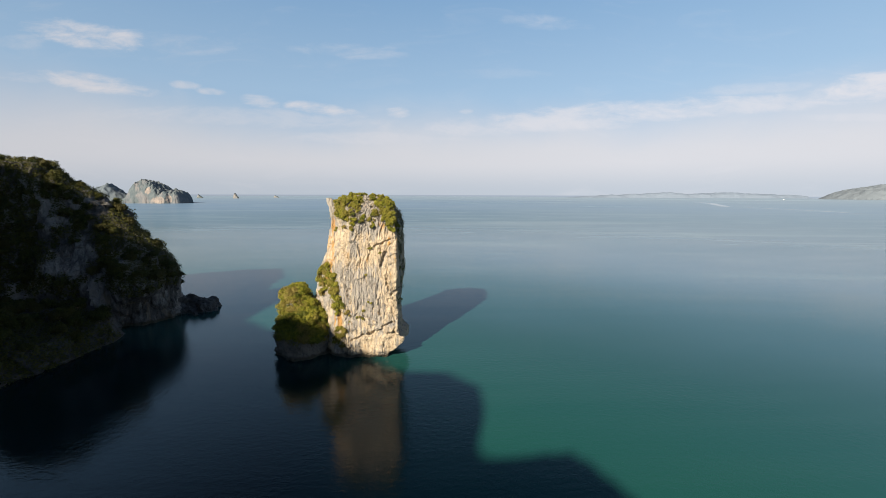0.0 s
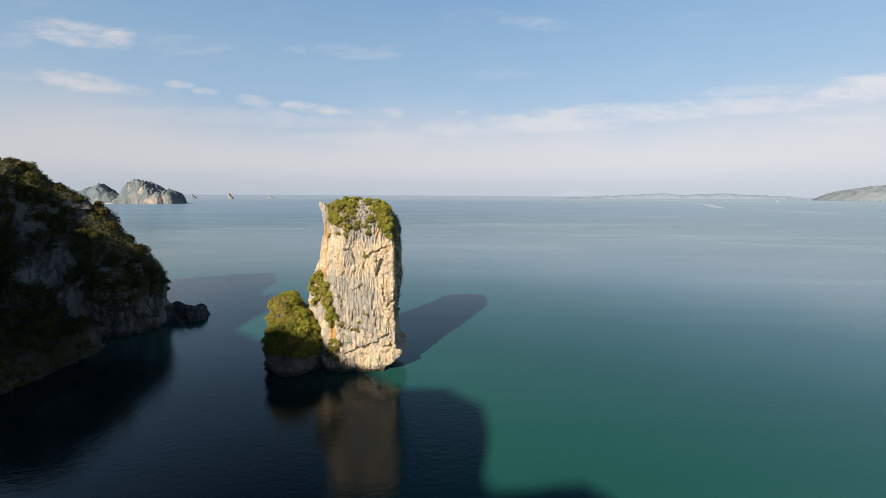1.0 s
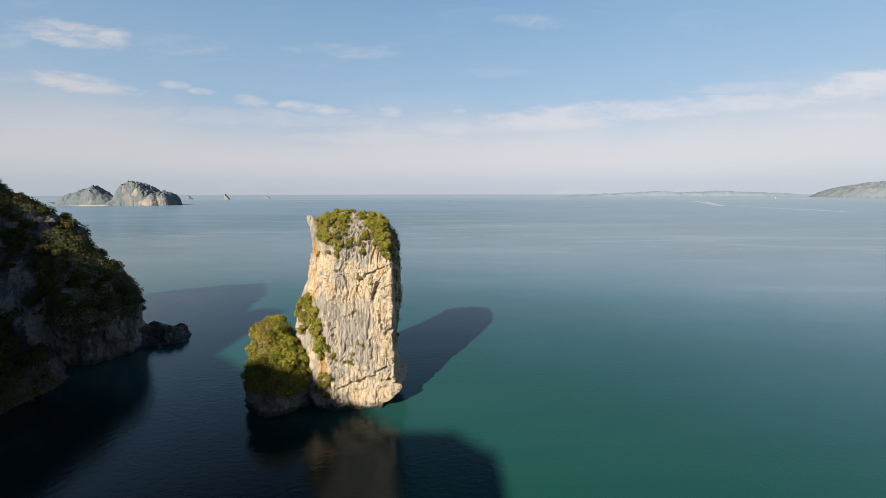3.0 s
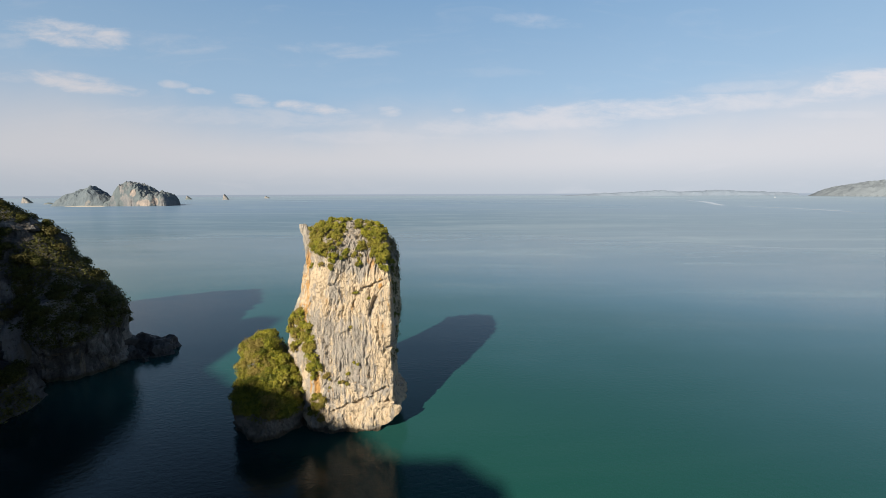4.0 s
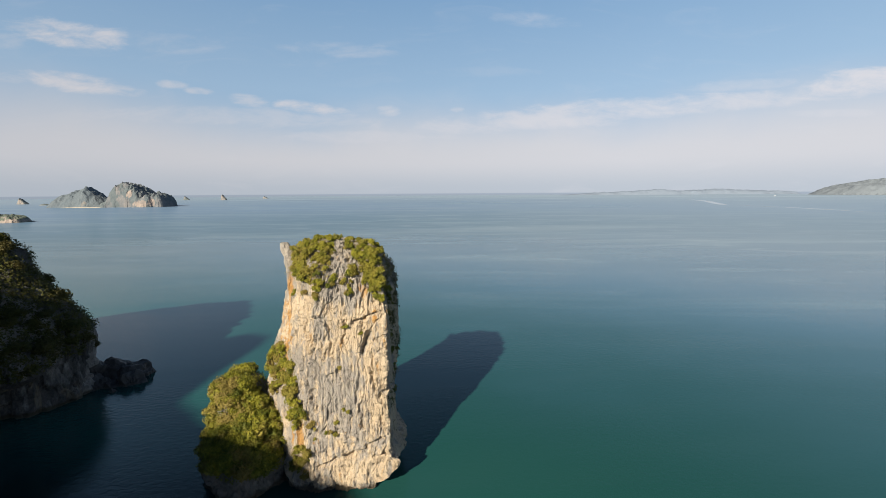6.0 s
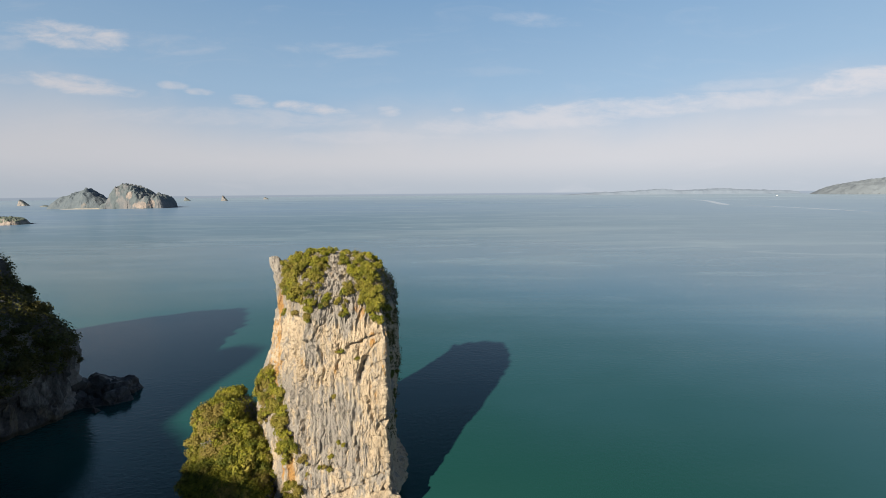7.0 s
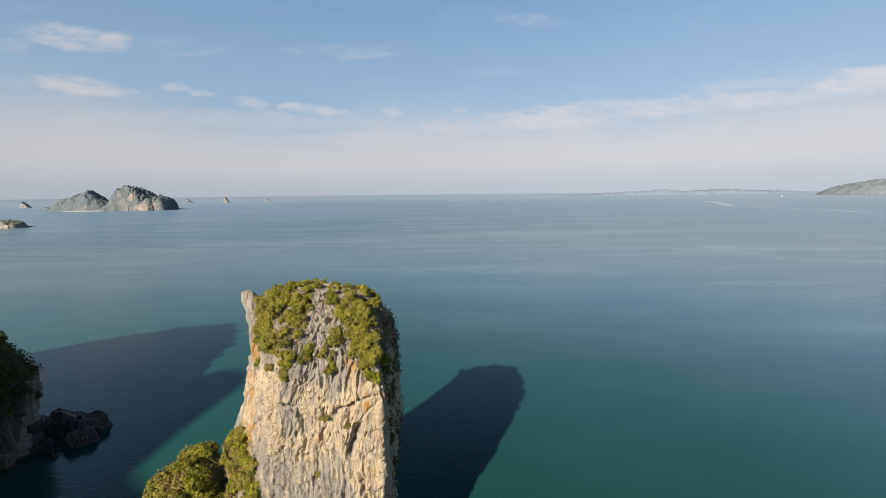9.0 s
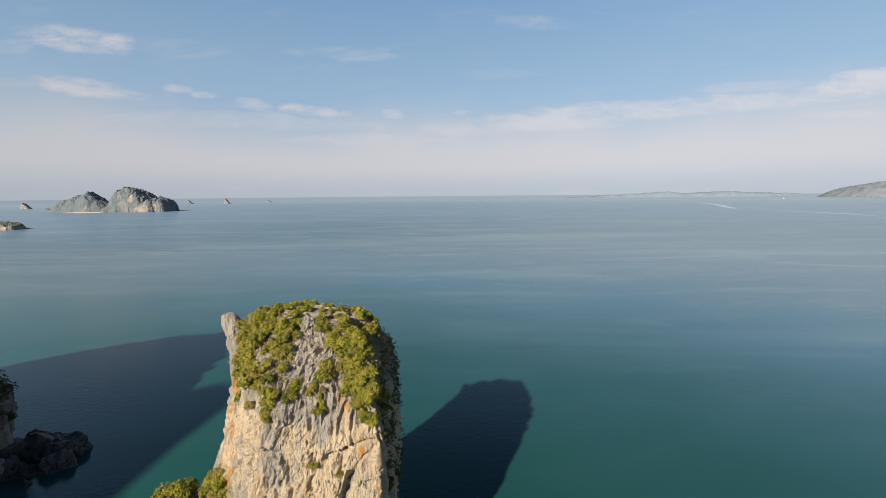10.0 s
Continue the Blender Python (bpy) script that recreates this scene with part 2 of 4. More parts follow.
def stack_material(name):
    """Sunlit sea-worn limestone: upright grey and cream streaks, ochre drips, black seams and pits."""
    m, g, p = surface(name)
    where = g.place()
    xyz = g.node("ShaderNodeSeparateXYZ")
    g.put(xyz.inputs[0], where)
    x, z = xyz.outputs[0], xyz.outputs[2]
    wobble = g.math("MULTIPLY", g.math("SUBTRACT", g.noise(where, 0.35, 4.0, 0.6), 0.5), 3.2)
    xw, zw = g.math("ADD", x, wobble), g.math("ADD", z, wobble)
    tall = g.scaled(where, 1.0, 1.0, 0.10)
    streak = g.noise(tall, 1.5, 7.0, 0.66, 0.25)
    stripe = g.noise(g.scaled(where, 1.0, 1.0, 0.05), 3.4, 4.0, 0.6, 0.15)
    patch = g.noise(g.scaled(where, 1.0, 1.0, 0.45), 0.42, 7.0, 0.64, 0.5)
    grain = g.noise(where, 4.5, 6.0, 0.75)
    # where the face has broken it is cream: a high band and the sheer eastern corner
    band = g.math("MULTIPLY", g.ramp(zw, 19.0, 22.5), g.ramp(zw, 26.0, 29.0, 1.0, 0.0))
    corner = g.math("MULTIPLY", g.ramp(xw, -13.2, -11.0), g.ramp(zw, 26.0, 29.0, 1.0, 0.0))
    foot = g.ramp(zw, 4.0, 9.5, 0.85, 0.0)
    broken = g.math("MAXIMUM", g.math("MAXIMUM", band, corner), foot)
    tone = g.math("ADD", g.math("MULTIPLY", streak, 0.45), g.math("MULTIPLY", patch, 0.55))
    tone = g.math("ADD", tone, g.math("MULTIPLY", g.math("SUBTRACT", broken, 0.5), -0.075))
    colour = g.mix(g.ramp(tone, 0.455, 0.535), (0.59, 0.485, 0.352), (0.345, 0.322, 0.294))
    colour = g.mix(g.ramp(stripe, 0.54, 0.66, 0.0, 0.5), colour, (0.56, 0.50, 0.40))
    rust = g.noise(g.scaled(where, 1.0, 1.0, 0.28), 0.55, 7.0, 0.68, 0.6)
    extra = None
    for cx, cz, rx, rz, strength in STAINS:
        a = g.math("POWER", g.math("DIVIDE", g.math("SUBTRACT", x, cx), rx), 2.0)
        b = g.math("POWER", g.math("DIVIDE", g.math("SUBTRACT", z, cz), rz), 2.0)
        spot = g.ramp(g.math("ADD", a, b), 0.0, 1.3, strength, 0.0)
        extra = spot if extra is None else g.math("MAXIMUM", extra, spot)
    amount = g.ramp(g.math("ADD", rust, extra), 0.60, 0.70)
    colour = g.mix(g.math("MULTIPLY", amount, 0.85), colour, (0.47, 0.25, 0.055))
    colour = g.mix(g.ramp(g.math("ADD", rust, extra), 0.74, 0.84, 0.0, 0.6), colour, (0.36, 0.14, 0.03))
    seam = g.noise(tall, 2.6, 6.0, 0.68, 0.3)
    colour = g.mix(g.ramp(seam, 0.57, 0.65, 0.0, 0.6), colour, (0.15, 0.138, 0.125))
    pits = g.noise(g.scaled(where, 1.0, 1.0, 0.5), 2.4, 8.0, 0.72, 0.4)
    colour = g.mix(g.ramp(pits, 0.59, 0.66, 0.0, 0.9), colour, (0.06, 0.052, 0.045))
    colour = g.mix(g.ramp(grain, 0.42, 0.72, 0.0, 0.3), colour, (0.22, 0.20, 0.175))
    blot = g.noise(g.scaled(where, 1.0, 1.0, 0.35), 0.95, 5.0, 0.62, 0.8)
    colour = g.mix(g.ramp(blot, 0.56, 0.66, 0.0, 0.6), colour, (0.15, 0.135, 0.115))
    # grey, lichen-dark karren on the crown, and the dark band that the tide leaves
    colour = g.mix(g.ramp(zw, 28.0, 31.0, 0.0, 0.5), colour, (0.33, 0.305, 0.275))
    level = g.math("ADD", z, g.math("MULTIPLY", patch, -1.2))
    colour = g.mix(g.ramp(level, -0.1, 0.5, 0.85, 0.0), colour, (0.05, 0.042, 0.028))
    g.put(p.inputs["Base Color"], colour)
    p.inputs["Roughness"].default_value = 0.92
    p.inputs["Specular IOR Level"].default_value = 0.2
    crag = g.noise(g.scaled(where, 1.0, 1.0, 0.5), 2.4, 8.0, 0.74)
    fine = g.math("ADD", g.math("MULTIPLY", grain, 0.35), g.math("MULTIPLY", pits, -0.6))
    bump(g, p, g.math("ADD", g.math("ADD", crag, g.math("MULTIPLY", streak, 1.1)), fine), 1.0, 0.5)
    return m


# ochre drips on the stack: x and z of the middle, half width and height, strength
STAINS = [(-23.6, 27.5, 1.1, 5.0, 0.20), (-22.0, 24.6, 0.9, 2.6, 0.13), (-21.4, 8.3, 1.5, 3.0, 0.19), (-10.4, 25.6, 0.6, 1.5, 0.20), (-11.6, 24.4, 0.6, 1.4, 0.13),
          (-19.2, 22.0, 0.6, 1.6, 0.10), (-15.0, 21.8, 2.2, 0.7, 0.09), (-10.4, 19.0, 0.8, 1.2, 0.10), (-24.6, 20.0, 2.0, 8.0, 0.12)]


def leaf_material(name, dark, light, dry):
    m, g, p = surface(name)
    n = g.node("ShaderNodeNewGeometry")
    chance = n.outputs["Random Per Island"]
    which = g.node("ShaderNodeObjectInfo").outputs["Random"]
    soft_chance = g.math("ADD", g.math("MULTIPLY", chance, 0.45), g.math("MULTIPLY", g.ramp(g.noise(n.outputs["Position"], 1.1, 3.0), 0.36, 0.62), 0.5))
    colour = g.mix(soft_chance, dark, light)
    deep = g.mix(0.5, dark, (0.03, 0.05, 0.008))
    colour = g.mix(g.ramp(which, 0.0, 0.30, 0.75, 0.0), colour, deep)
    colour = g.mix(g.ramp(which, 0.55, 1.0, 0.0, 0.9), colour, dry)
    colour = g.mix(g.ramp(g.noise(n.outputs["Position"], 0.55, 3.0), 0.47, 0.68, 0.0, 0.6), colour, dry)
    g.put(p.inputs["Base Color"], colour)
    p.inputs["Roughness"].default_value = 0.6
    p.inputs["Specular IOR Level"].default_value = 0.25
    thin = g.node("ShaderNodeBsdfTranslucent")
    g.put(thin.inputs[0], colour)
    both = g.node("ShaderNodeMixShader")
    both.inputs[0].default_value = 0.3
    g.put(both.inputs[1], p.outputs[0])
    g.put(both.inputs[2], thin.outputs[0])
    out = [n for n in g.tree.nodes if n.type == "OUTPUT_MATERIAL"][0]
    g.put(out.inputs[0], both.outputs[0])
    return m


def plain_material(name, a, b, scale, rough=0.8):
    m, g, p = surface(name)
    f = g.noise(g.place(), scale, 5.0, 0.6)
    g.put(p.inputs["Base Color"], g.mix(g.ramp(f, 0.35, 0.65), a, b))
    p.inputs["Roughness"].default_value = rough
    bump(g, p, f, 0.4, 0.1 / scale)
    return m


def wooded_material(name, wood_a, wood_b, rock_a, rock_b, scale, bald=0.5, scars=(), relief=0.7):
    """Far slopes: woods where the ground is gentle, bare limestone where it is steep, pale scars of old falls (x, z, half width, half height)."""
    m, g, p = surface(name)
    n = g.node("ShaderNodeNewGeometry")
    where = n.outputs["Position"]
    z = g.node("ShaderNodeSeparateXYZ")
    g.put(z.inputs[0], n.outputs["Normal"])
    xyz = g.node("ShaderNodeSeparateXYZ")
    g.put(xyz.inputs[0], where)
    f = g.noise(where, scale, 5.0, 0.62)
    wood = g.mix(g.ramp(f, 0.35, 0.65), wood_a, wood_b)
    upright = g.noise(g.scaled(where, 1.0, 1.0, 0.25), scale * 1.6, 6.0, 0.68)
    rock = g.mix(g.ramp(upright, 0.40, 0.60), rock_a, rock_b)
    spots = g.noise(g.scaled(where, 1.0, 1.0, 0.6), scale * 0.45, 4.0, 0.6)
    bare = g.math("MULTIPLY", g.ramp(g.math("ADD", z.outputs[2], g.math("MULTIPLY", g.math("SUBTRACT", f, 0.5), 0.6)), 0.40, 0.70, 1.0, 0.0), g.ramp(spots, bald, bald + 0.08))
    colour = g.mix(bare, wood, rock)
    for cx, cz, rx, rz in scars:
        a = g.math("POWER", g.math("DIVIDE", g.math("SUBTRACT", xyz.outputs[0], cx), rx), 2.0)
        b = g.math("POWER", g.math("DIVIDE", g.math("SUBTRACT", xyz.outputs[2], cz), rz), 2.0)
        edge = g.math("ADD", g.math("ADD", a, b), g.math("MULTIPLY", g.math("SUBTRACT", upright, 0.5), 3.4))
        colour = g.mix(g.ramp(edge, 0.6, 1.1, 0.9, 0.0), colour, g.mix(g.ramp(f, 0.4, 0.62), (0.275, 0.228, 0.200), (0.190, 0.168, 0.158)))
    g.put(p.inputs["Base Color"], colour)
    p.inputs["Roughness"].default_value = 0.95
    bump(g, p, f, relief, 0.5 / scale)
    return m


SEA = sea_material()
STACK_ROCK = stack_material("pale_limestone")
# grey foot rock, darkened in colour for the shade at its base
FOOT_ROCK = limestone_material("shaded_grey_limestone", (0.23, 0.205, 0.175), (0.12, 0.112, 0.10), (0.22, 0.15, 0.07), 1.0)
CLIFF_ROCK = limestone_material("grey_limestone", (0.26, 0.245, 0.23), (0.06, 0.0595, 0.059), (0.20, 0.16, 0.11), 0.6)
SHORE_ROCK = plain_material("wet_shaded_rock", (0.022, 0.021, 0.02), (0.05, 0.047, 0.044), 0.9, 0.6)
LEAF = leaf_material("sunlit_scrub_leaves", (0.075, 0.092, 0.010), (0.34, 0.32, 0.034), (0.22, 0.172, 0.050))
# leaves for the shaded slopes: the shade is put into their dark colours
SHADED_LEAF = leaf_material("shaded_leaves", (0.014, 0.023, 0.007), (0.105, 0.105, 0.018), (0.075, 0.065, 0.018))
BARK = plain_material("bark", (0.10, 0.075, 0.05), (0.19, 0.15, 0.11), 5.0)
SCARS = [(-1055, 52, 15, 17), (-966, 42, 9, 14), (-930, 11, 26, 12), (-902, 14, 7, 12)]
# FAR_ and RIGHT_ base colours have the blue-grey haze of distance mixed in
FAR_SLOPE = wooded_material("hazed_wooded_limestone", (0.072, 0.093, 0.106), (0.091, 0.112, 0.123), (0.155, 0.152, 0.156), (0.108, 0.119, 0.133), 0.06, 0.46, SCARS)
FAR_ROCK = wooded_material("hazed_bare_limestone", (0.0729, 0.0956, 0.101), (0.105, 0.126, 0.126), (0.225, 0.205, 0.19), (0.14, 0.142, 0.148), 0.12, 0.36)
FAR_WOOD = wooded_material("hazed_wooded_slope", (0.078, 0.101, 0.122), (0.094, 0.117, 0.136), (0.16, 0.155, 0.15), (0.13, 0.133, 0.136), 0.05, 0.60)
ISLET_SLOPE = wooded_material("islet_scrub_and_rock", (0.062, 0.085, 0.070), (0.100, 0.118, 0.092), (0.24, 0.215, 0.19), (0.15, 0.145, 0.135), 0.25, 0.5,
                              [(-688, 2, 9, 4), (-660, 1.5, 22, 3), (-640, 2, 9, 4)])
RIGHT_SLOPE = wooded_material("hazed_woods", (0.124, 0.150, 0.178), (0.130, 0.156, 0.184), (0.136, 0.158, 0.186), (0.130, 0.156, 0.184), 0.02, relief=0.12)
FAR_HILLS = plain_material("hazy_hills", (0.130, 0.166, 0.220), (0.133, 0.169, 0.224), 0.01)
SAND = plain_material("pale_sand", (0.389, 0.348, 0.279), (0.47, 0.429, 0.356), 0.4)


# ---- helpers for building ----
def mesh_object(name, verts, faces, material, parent=None, smooth=False):
    data = bpy.data.meshes.new(name)
    data.from_pydata(verts, [], faces)
    data.update()
    data.materials.append(material)
    if smooth:
        data.polygons.foreach_set("use_smooth", [True] * len(data.polygons))
    ob = new(name, data)
    ob.parent = parent
    return ob


def table(z, rows):
    """Smooth reading of a short table of rows (z, value, ...)."""
    if z <= rows[0][0]:
        return rows[0][1:]
    for p, q in zip(rows, rows[1:]):
        if z <= q[0]:
            f = (z - p[0]) / (q[0] - p[0])
            return tuple(a + (b - a) * f for a, b in zip(p[1:], q[1:]))
    return rows[-1][1:]


def ring(plan, count):
    """A closed smooth outline through the points of a plan in the unit square."""
    n, out = len(plan), []
    for i in range(count):
        s = i / count * n
        k, f = int(s), s - int(s)
        p = [Vector(plan[(k + j - 1) % n]) for j in range(4)]
        c = 0.5 * ((2 * p[1]) + (p[2] - p[0]) * f + (2 * p[0] - 5 * p[1] + 4 * p[2] - p[3]) * f * f
                   + (3 * p[1] - p[0] - 3 * p[2] + p[3]) * f ** 3)
        out.append((c.x, c.y))
    return out


def rock_shell(name, plan, levels, count, rows, relief, material, parent=None, smooth=False, low_plan=None):
    """A rock: its outline by height from rows of (z, left, right, front, back), roughened by relief(p); low_plan is its outline at sea level."""
    high_ring = ring(plan, count)
    low_ring = ring(low_plan or plan, count)
    z0, z1 = levels[0][0], levels[-1][0]
    verts, faces = [], []
    for j in range(rows + 1):
        z = z0 + (z1 - z0) * j / rows
        left, right, front, back = table(z, levels)
        f = min(1.0, max(0.0, (z - 3.0) / 22.0))
        base = [(a[0] + (b[0] - a[0]) * f, a[1] + (b[1] - a[1]) * f) for a, b in zip(low_ring, high_ring)]
        pts = [Vector((left + (right - left) * px, front + (back - front) * py, z)) for px, py in base]
        for i, p in enumerate(pts):
            along = pts[(i + 1) % count] - pts[i - 1]
            side = Vector((along.y, -along.x, 0))
            side = side.normalized() if side.length > 1e-6 else Vector((0, -1, 0))
            room = min(1.0, 0.15 + 0.12 * (right - left))
            d = relief(p) * room
            lift = 0.45 * relief(p + Vector((31.0, 7.0, 0.0))) * room * (0.3 + 0.7 * j / rows)
            verts.append(p + side * d + Vector((0, 0, lift)))
    for j in range(rows):
        for i in range(count):
            k = (i + 1) % count
            faces.append((j * count + i, j * count + k, (j + 1) * count + k, (j + 1) * count + i))
    faces.append(tuple(rows * count + i for i in range(count)))
    faces.append(tuple(reversed(range(count))))
    return mesh_object(name, verts, faces, material, parent, smooth)


def empty(name, where=(0, 0, 0)):
    ob = new(name)
    ob.location = where
    ob.empty_display_size = 0.5
    return ob


# ---- the sea: one sheet to the horizon ----
def sea():
    rings, count = [0, 30, 70, 150, 350, 800, 1800, 3200, 5200], 96
    verts, faces = [(0, 60, 0)], []
    for r in rings[1:]:
        verts += [(r * math.cos(2 * math.pi * i / count), 60 + r * math.sin(2 * math.pi * i / count), 0) for i in range(count)]
    for i in range(count):
        faces.append((0, 1 + i, 1 + (i + 1) % count))
    for j in range(len(rings) - 2):
        for i in range(count):
            k = (i + 1) % count
            a = 1 + j * count
            faces.append((a + i, a + count + i, a + count + k, a + k))
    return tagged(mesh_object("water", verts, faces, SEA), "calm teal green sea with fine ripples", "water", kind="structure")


sea()


# ---- the sea stack ----
# cracks and hollows of the sunlit face: from x, z to x, z, half width, depth
CRACKS = [(-13.3, 24.3, -11.9, 25.2, 0.28, 0.55), (-11.9, 25.2, -10.3, 26.1, 0.25, 0.5), (-11.9, 25.2, -12.4, 23.2, 0.3, 0.5), (-11.3, 22.9, -11.8, 20.4, 0.42, 0.9), (-12.2, 20.5, -11.1, 21.7, 0.25, 0.5),
          (-14.5, 25.0, -14.6, 21.6, 0.25, 0.45), (-20.4, 25.0, -20.5, 22.2, 0.3, 0.5), (-19.2, 23.2, -19.4, 20.6, 0.25, 0.4), (-20.7, 17.2, -19.3, 14.6, 0.5, 1.0), (-19.3, 14.6, -18.6, 12.0, 0.35, 0.6),
          (-18.6, 3.7, -16.2, 4.7, 0.32, 0.75), (-16.2, 4.7, -13.9, 5.5, 0.32, 0.75), (-13.9, 5.5, -11.4, 7.1, 0.3, 0.65), (-11.4, 7.1, -9.6, 8.0, 0.3, 0.6), (-10.2, 5.6, -8.4, 4.9, 0.35, 0.7),
          (-10.0, 14.0, -8.8, 15.2, 0.32, 0.7), (-15.7, 16.4, -15.2, 18.2, 0.22, 0.35), (-12.6, 13.0, -12.3, 9.6, 0.28, 0.45), (-16.2, 9.3, -13.6, 8.2, 0.3, 0.4), (-10.9, 18.2, -10.4, 15.0, 0.28, 0.5)]


def carved(p):
    """Depth of the cracks at a place on the face."""
    if p.y > 89.5 or p.z < 1.5 or p.z > 27.5:
        return 0.0
    x = p.x + 0.55 * noise.noise(Vector((p.x * 0.7, 3.0, p.z * 0.7))) + 0.2 * noise.noise(Vector((p.x * 2.2, 9.0, p.z * 2.2)))
    z = p.z + 0.55 * noise.noise(Vector((p.x * 0.7, 7.0, p.z * 0.7))) + 0.2 * noise.noise(Vector((p.x * 2.2, 1.0, p.z * 2.2)))
    deep = 0.0
    for x0, z0, x1, z1, half, depth in CRACKS:
        if abs(z - 0.5 * (z0 + z1)) > 3.5 or abs(x - 0.5 * (x0 + x1)) > 3.0:
            continue
        dx, dz = x1 - x0, z1 - z0
        f = max(0.0, min(1.0, ((x - x0) * dx + (z - z0) * dz) / (dx * dx + dz * dz)))
        gap = math.hypot(x - x0 - f * dx, z - z0 - f * dz)
        deep = max(deep, 1.35 * depth * max(0.0, 1.0 - gap / (1.35 * half)))
    return deep


def flutes(p):
    """Relief of weathered limestone: bulges, upright slabs and flutes, cracks between blocks, ledges near the sea."""
    big = noise.noise(p * 0.17) * 0.6
    bend = Vector((noise.noise(p * 0.5), noise.noise(p * 0.5 + Vector((7, 3, 1))), noise.noise(p * 0.4 + Vector((2, 5, 9))))) * 0.4
    low = max(0.0, min(1.0, 1.0 - (p.z - 2.0) / 11.0))
    high = max(0.0, min(1.0, (p.z - 26.0) / 4.0))
    rough = max(0.0, min(1.0, 0.45 + 1.6 * noise.noise(p * 0.16 + Vector((4, 8, 2)))))
    slabs, cells = noise.voronoi(Vector((p.x * 0.42, p.y * 0.42, p.z * (0.13 + 0.16 * low))) + bend)[:2]
    slab = noise.noise(cells[0] * 5.3) * 0.34 - 0.22 * max(0.0, 1.0 - (slabs[1] - slabs[0]) / 0.10)
    blocks, cells = noise.voronoi(Vector((p.x * 1.15, p.y * 1.15, p.z * (0.5 + 0.45 * low))) + bend * 1.4)[:2]
    block = (noise.noise(cells[0] * 5.3) * 0.38 - 0.2 * max(0.0, 1.0 - (blocks[1] - blocks[0]) / 0.14)) * (0.25 + 0.55 * rough + 0.5 * low) * (1.0 - 0.6 * high)
    chips = noise.noise(noise.voronoi(Vector((p.x * 2.6, p.y * 2.6, p.z * 1.5)) + bend * 2)[1][0] * 5.3) * 0.17 * (0.4 + rough)
    thin = Vector((p.x * 1.15, p.y * 1.15, p.z * 0.10)) + bend * 0.18
    comb = -abs(noise.noise(thin)) * (0.30 + 0.75 * high) - abs(noise.noise(thin * 2.3)) * (0.26 + 0.5 * high) * (1.0 - 0.5 * low)
    teeth = high * 0.5 * max(0.0, noise.noise(Vector((p.x * 1.9, p.y * 1.9, p.z * 0.9))))
    crag = noise.fractal(Vector((p.x, p.y, p.z * 0.6)) * 1.3, 0.5, 2.2, 6) * 0.19
    ledge = noise.noise(Vector((p.x * 0.4, p.y * 0.4, p.z * 0.85))) * 0.75 * low
    return big + 0.28 + slab + block + chips + comb + teeth + crag + ledge - carved(p)


STACK_PLAN = [(0.34, 0.05), (0.50, 0.0), (0.68, -0.005), (0.82, 0.0), (0.90, -0.003), (0.93, 0.0), (0.943, 0.03), (0.955, 0.3), (0.975, 0.6), (0.99, 0.85), (0.9, 0.98),
              (0.5, 1.0), (0.12, 0.97), (0.0, 0.66), (0.15, 0.33)]
STACK_LOW = STACK_PLAN[:7] + [(0.945, 0.3), (0.928, 0.6), (0.895, 0.85), (0.81, 0.98)] + STACK_PLAN[11:]
STACK_LEVELS = [(-3, -29.5, -10.8, 84.8, 98), (0.4, -29.5, -10.0, 84.2, 98), (1.4, -29.4, -9.2, 83.8, 98), (2.6, -29.3, -7.8, 83.5, 98), (3.4, -29.3, -6.2, 83.5, 98), (4.6, -29.3, -6.2, 83.5, 98), (5.2, -29.3, -7.3, 83.5, 98), (10, -29, -7.6, 84.0, 98),
                (16, -28.2, -7.8, 84.3, 98), (22, -26.2, -8.0, 84.7, 97.5), (25.5, -25.2, -8.1, 84.9, 97.2), (28, -24.3, -8.2, 85.1, 97), (31, -24.6, -8.6, 86.2, 96.5),
                (33.2, -24.3, -10.0, 88.0, 96), (34.4, -23.3, -12, 89.6, 95.5), (35.3, -20.5, -14.0, 90.4, 94.5)]
stack = tagged(empty("sea_stack", (-18, 91, 0)), "tall pale limestone sea stack with orange stains standing in calm water", "rock")


def under(parent, ob):
    ob.parent = parent
    ob.matrix_parent_inverse = Matrix.Translation(parent.location).inverted()
    return ob


pillar = under(stack, rock_shell("pillar", STACK_PLAN, STACK_LEVELS, 660, 420, flutes, STACK_ROCK, low_plan=STACK_LOW))
SPIRE_PLAN = [(0.1, 0.1), (0.5, 0.0), (0.95, 0.15), (1.0, 0.6), (0.7, 1.0), (0.2, 0.9)]
under(stack, rock_shell("spire", SPIRE_PLAN, [(26, -24.5, -21.0, 91.0, 95.5), (30, -24.8, -21.5, 91.3, 95.3), (32.5, -25.3, -23.0, 92.0, 95.0),
                                             (33.5, -25.6, -23.7, 92.4, 94.7), (34.2, -25.8, -24.4, 92.8, 94.4), (34.7, -25.7, -24.9, 93.1, 94.0)],
                        64, 70, lambda p: 0.9 * flutes(p) + 0.1, STACK_ROCK))
KNOB_PLAN = [(0.15, 0.15), (0.45, 0.0), (0.75, 0.05), (1.0, 0.3), (0.95, 0.75), (0.6, 1.0), (0.2, 0.95), (0.0, 0.5)]
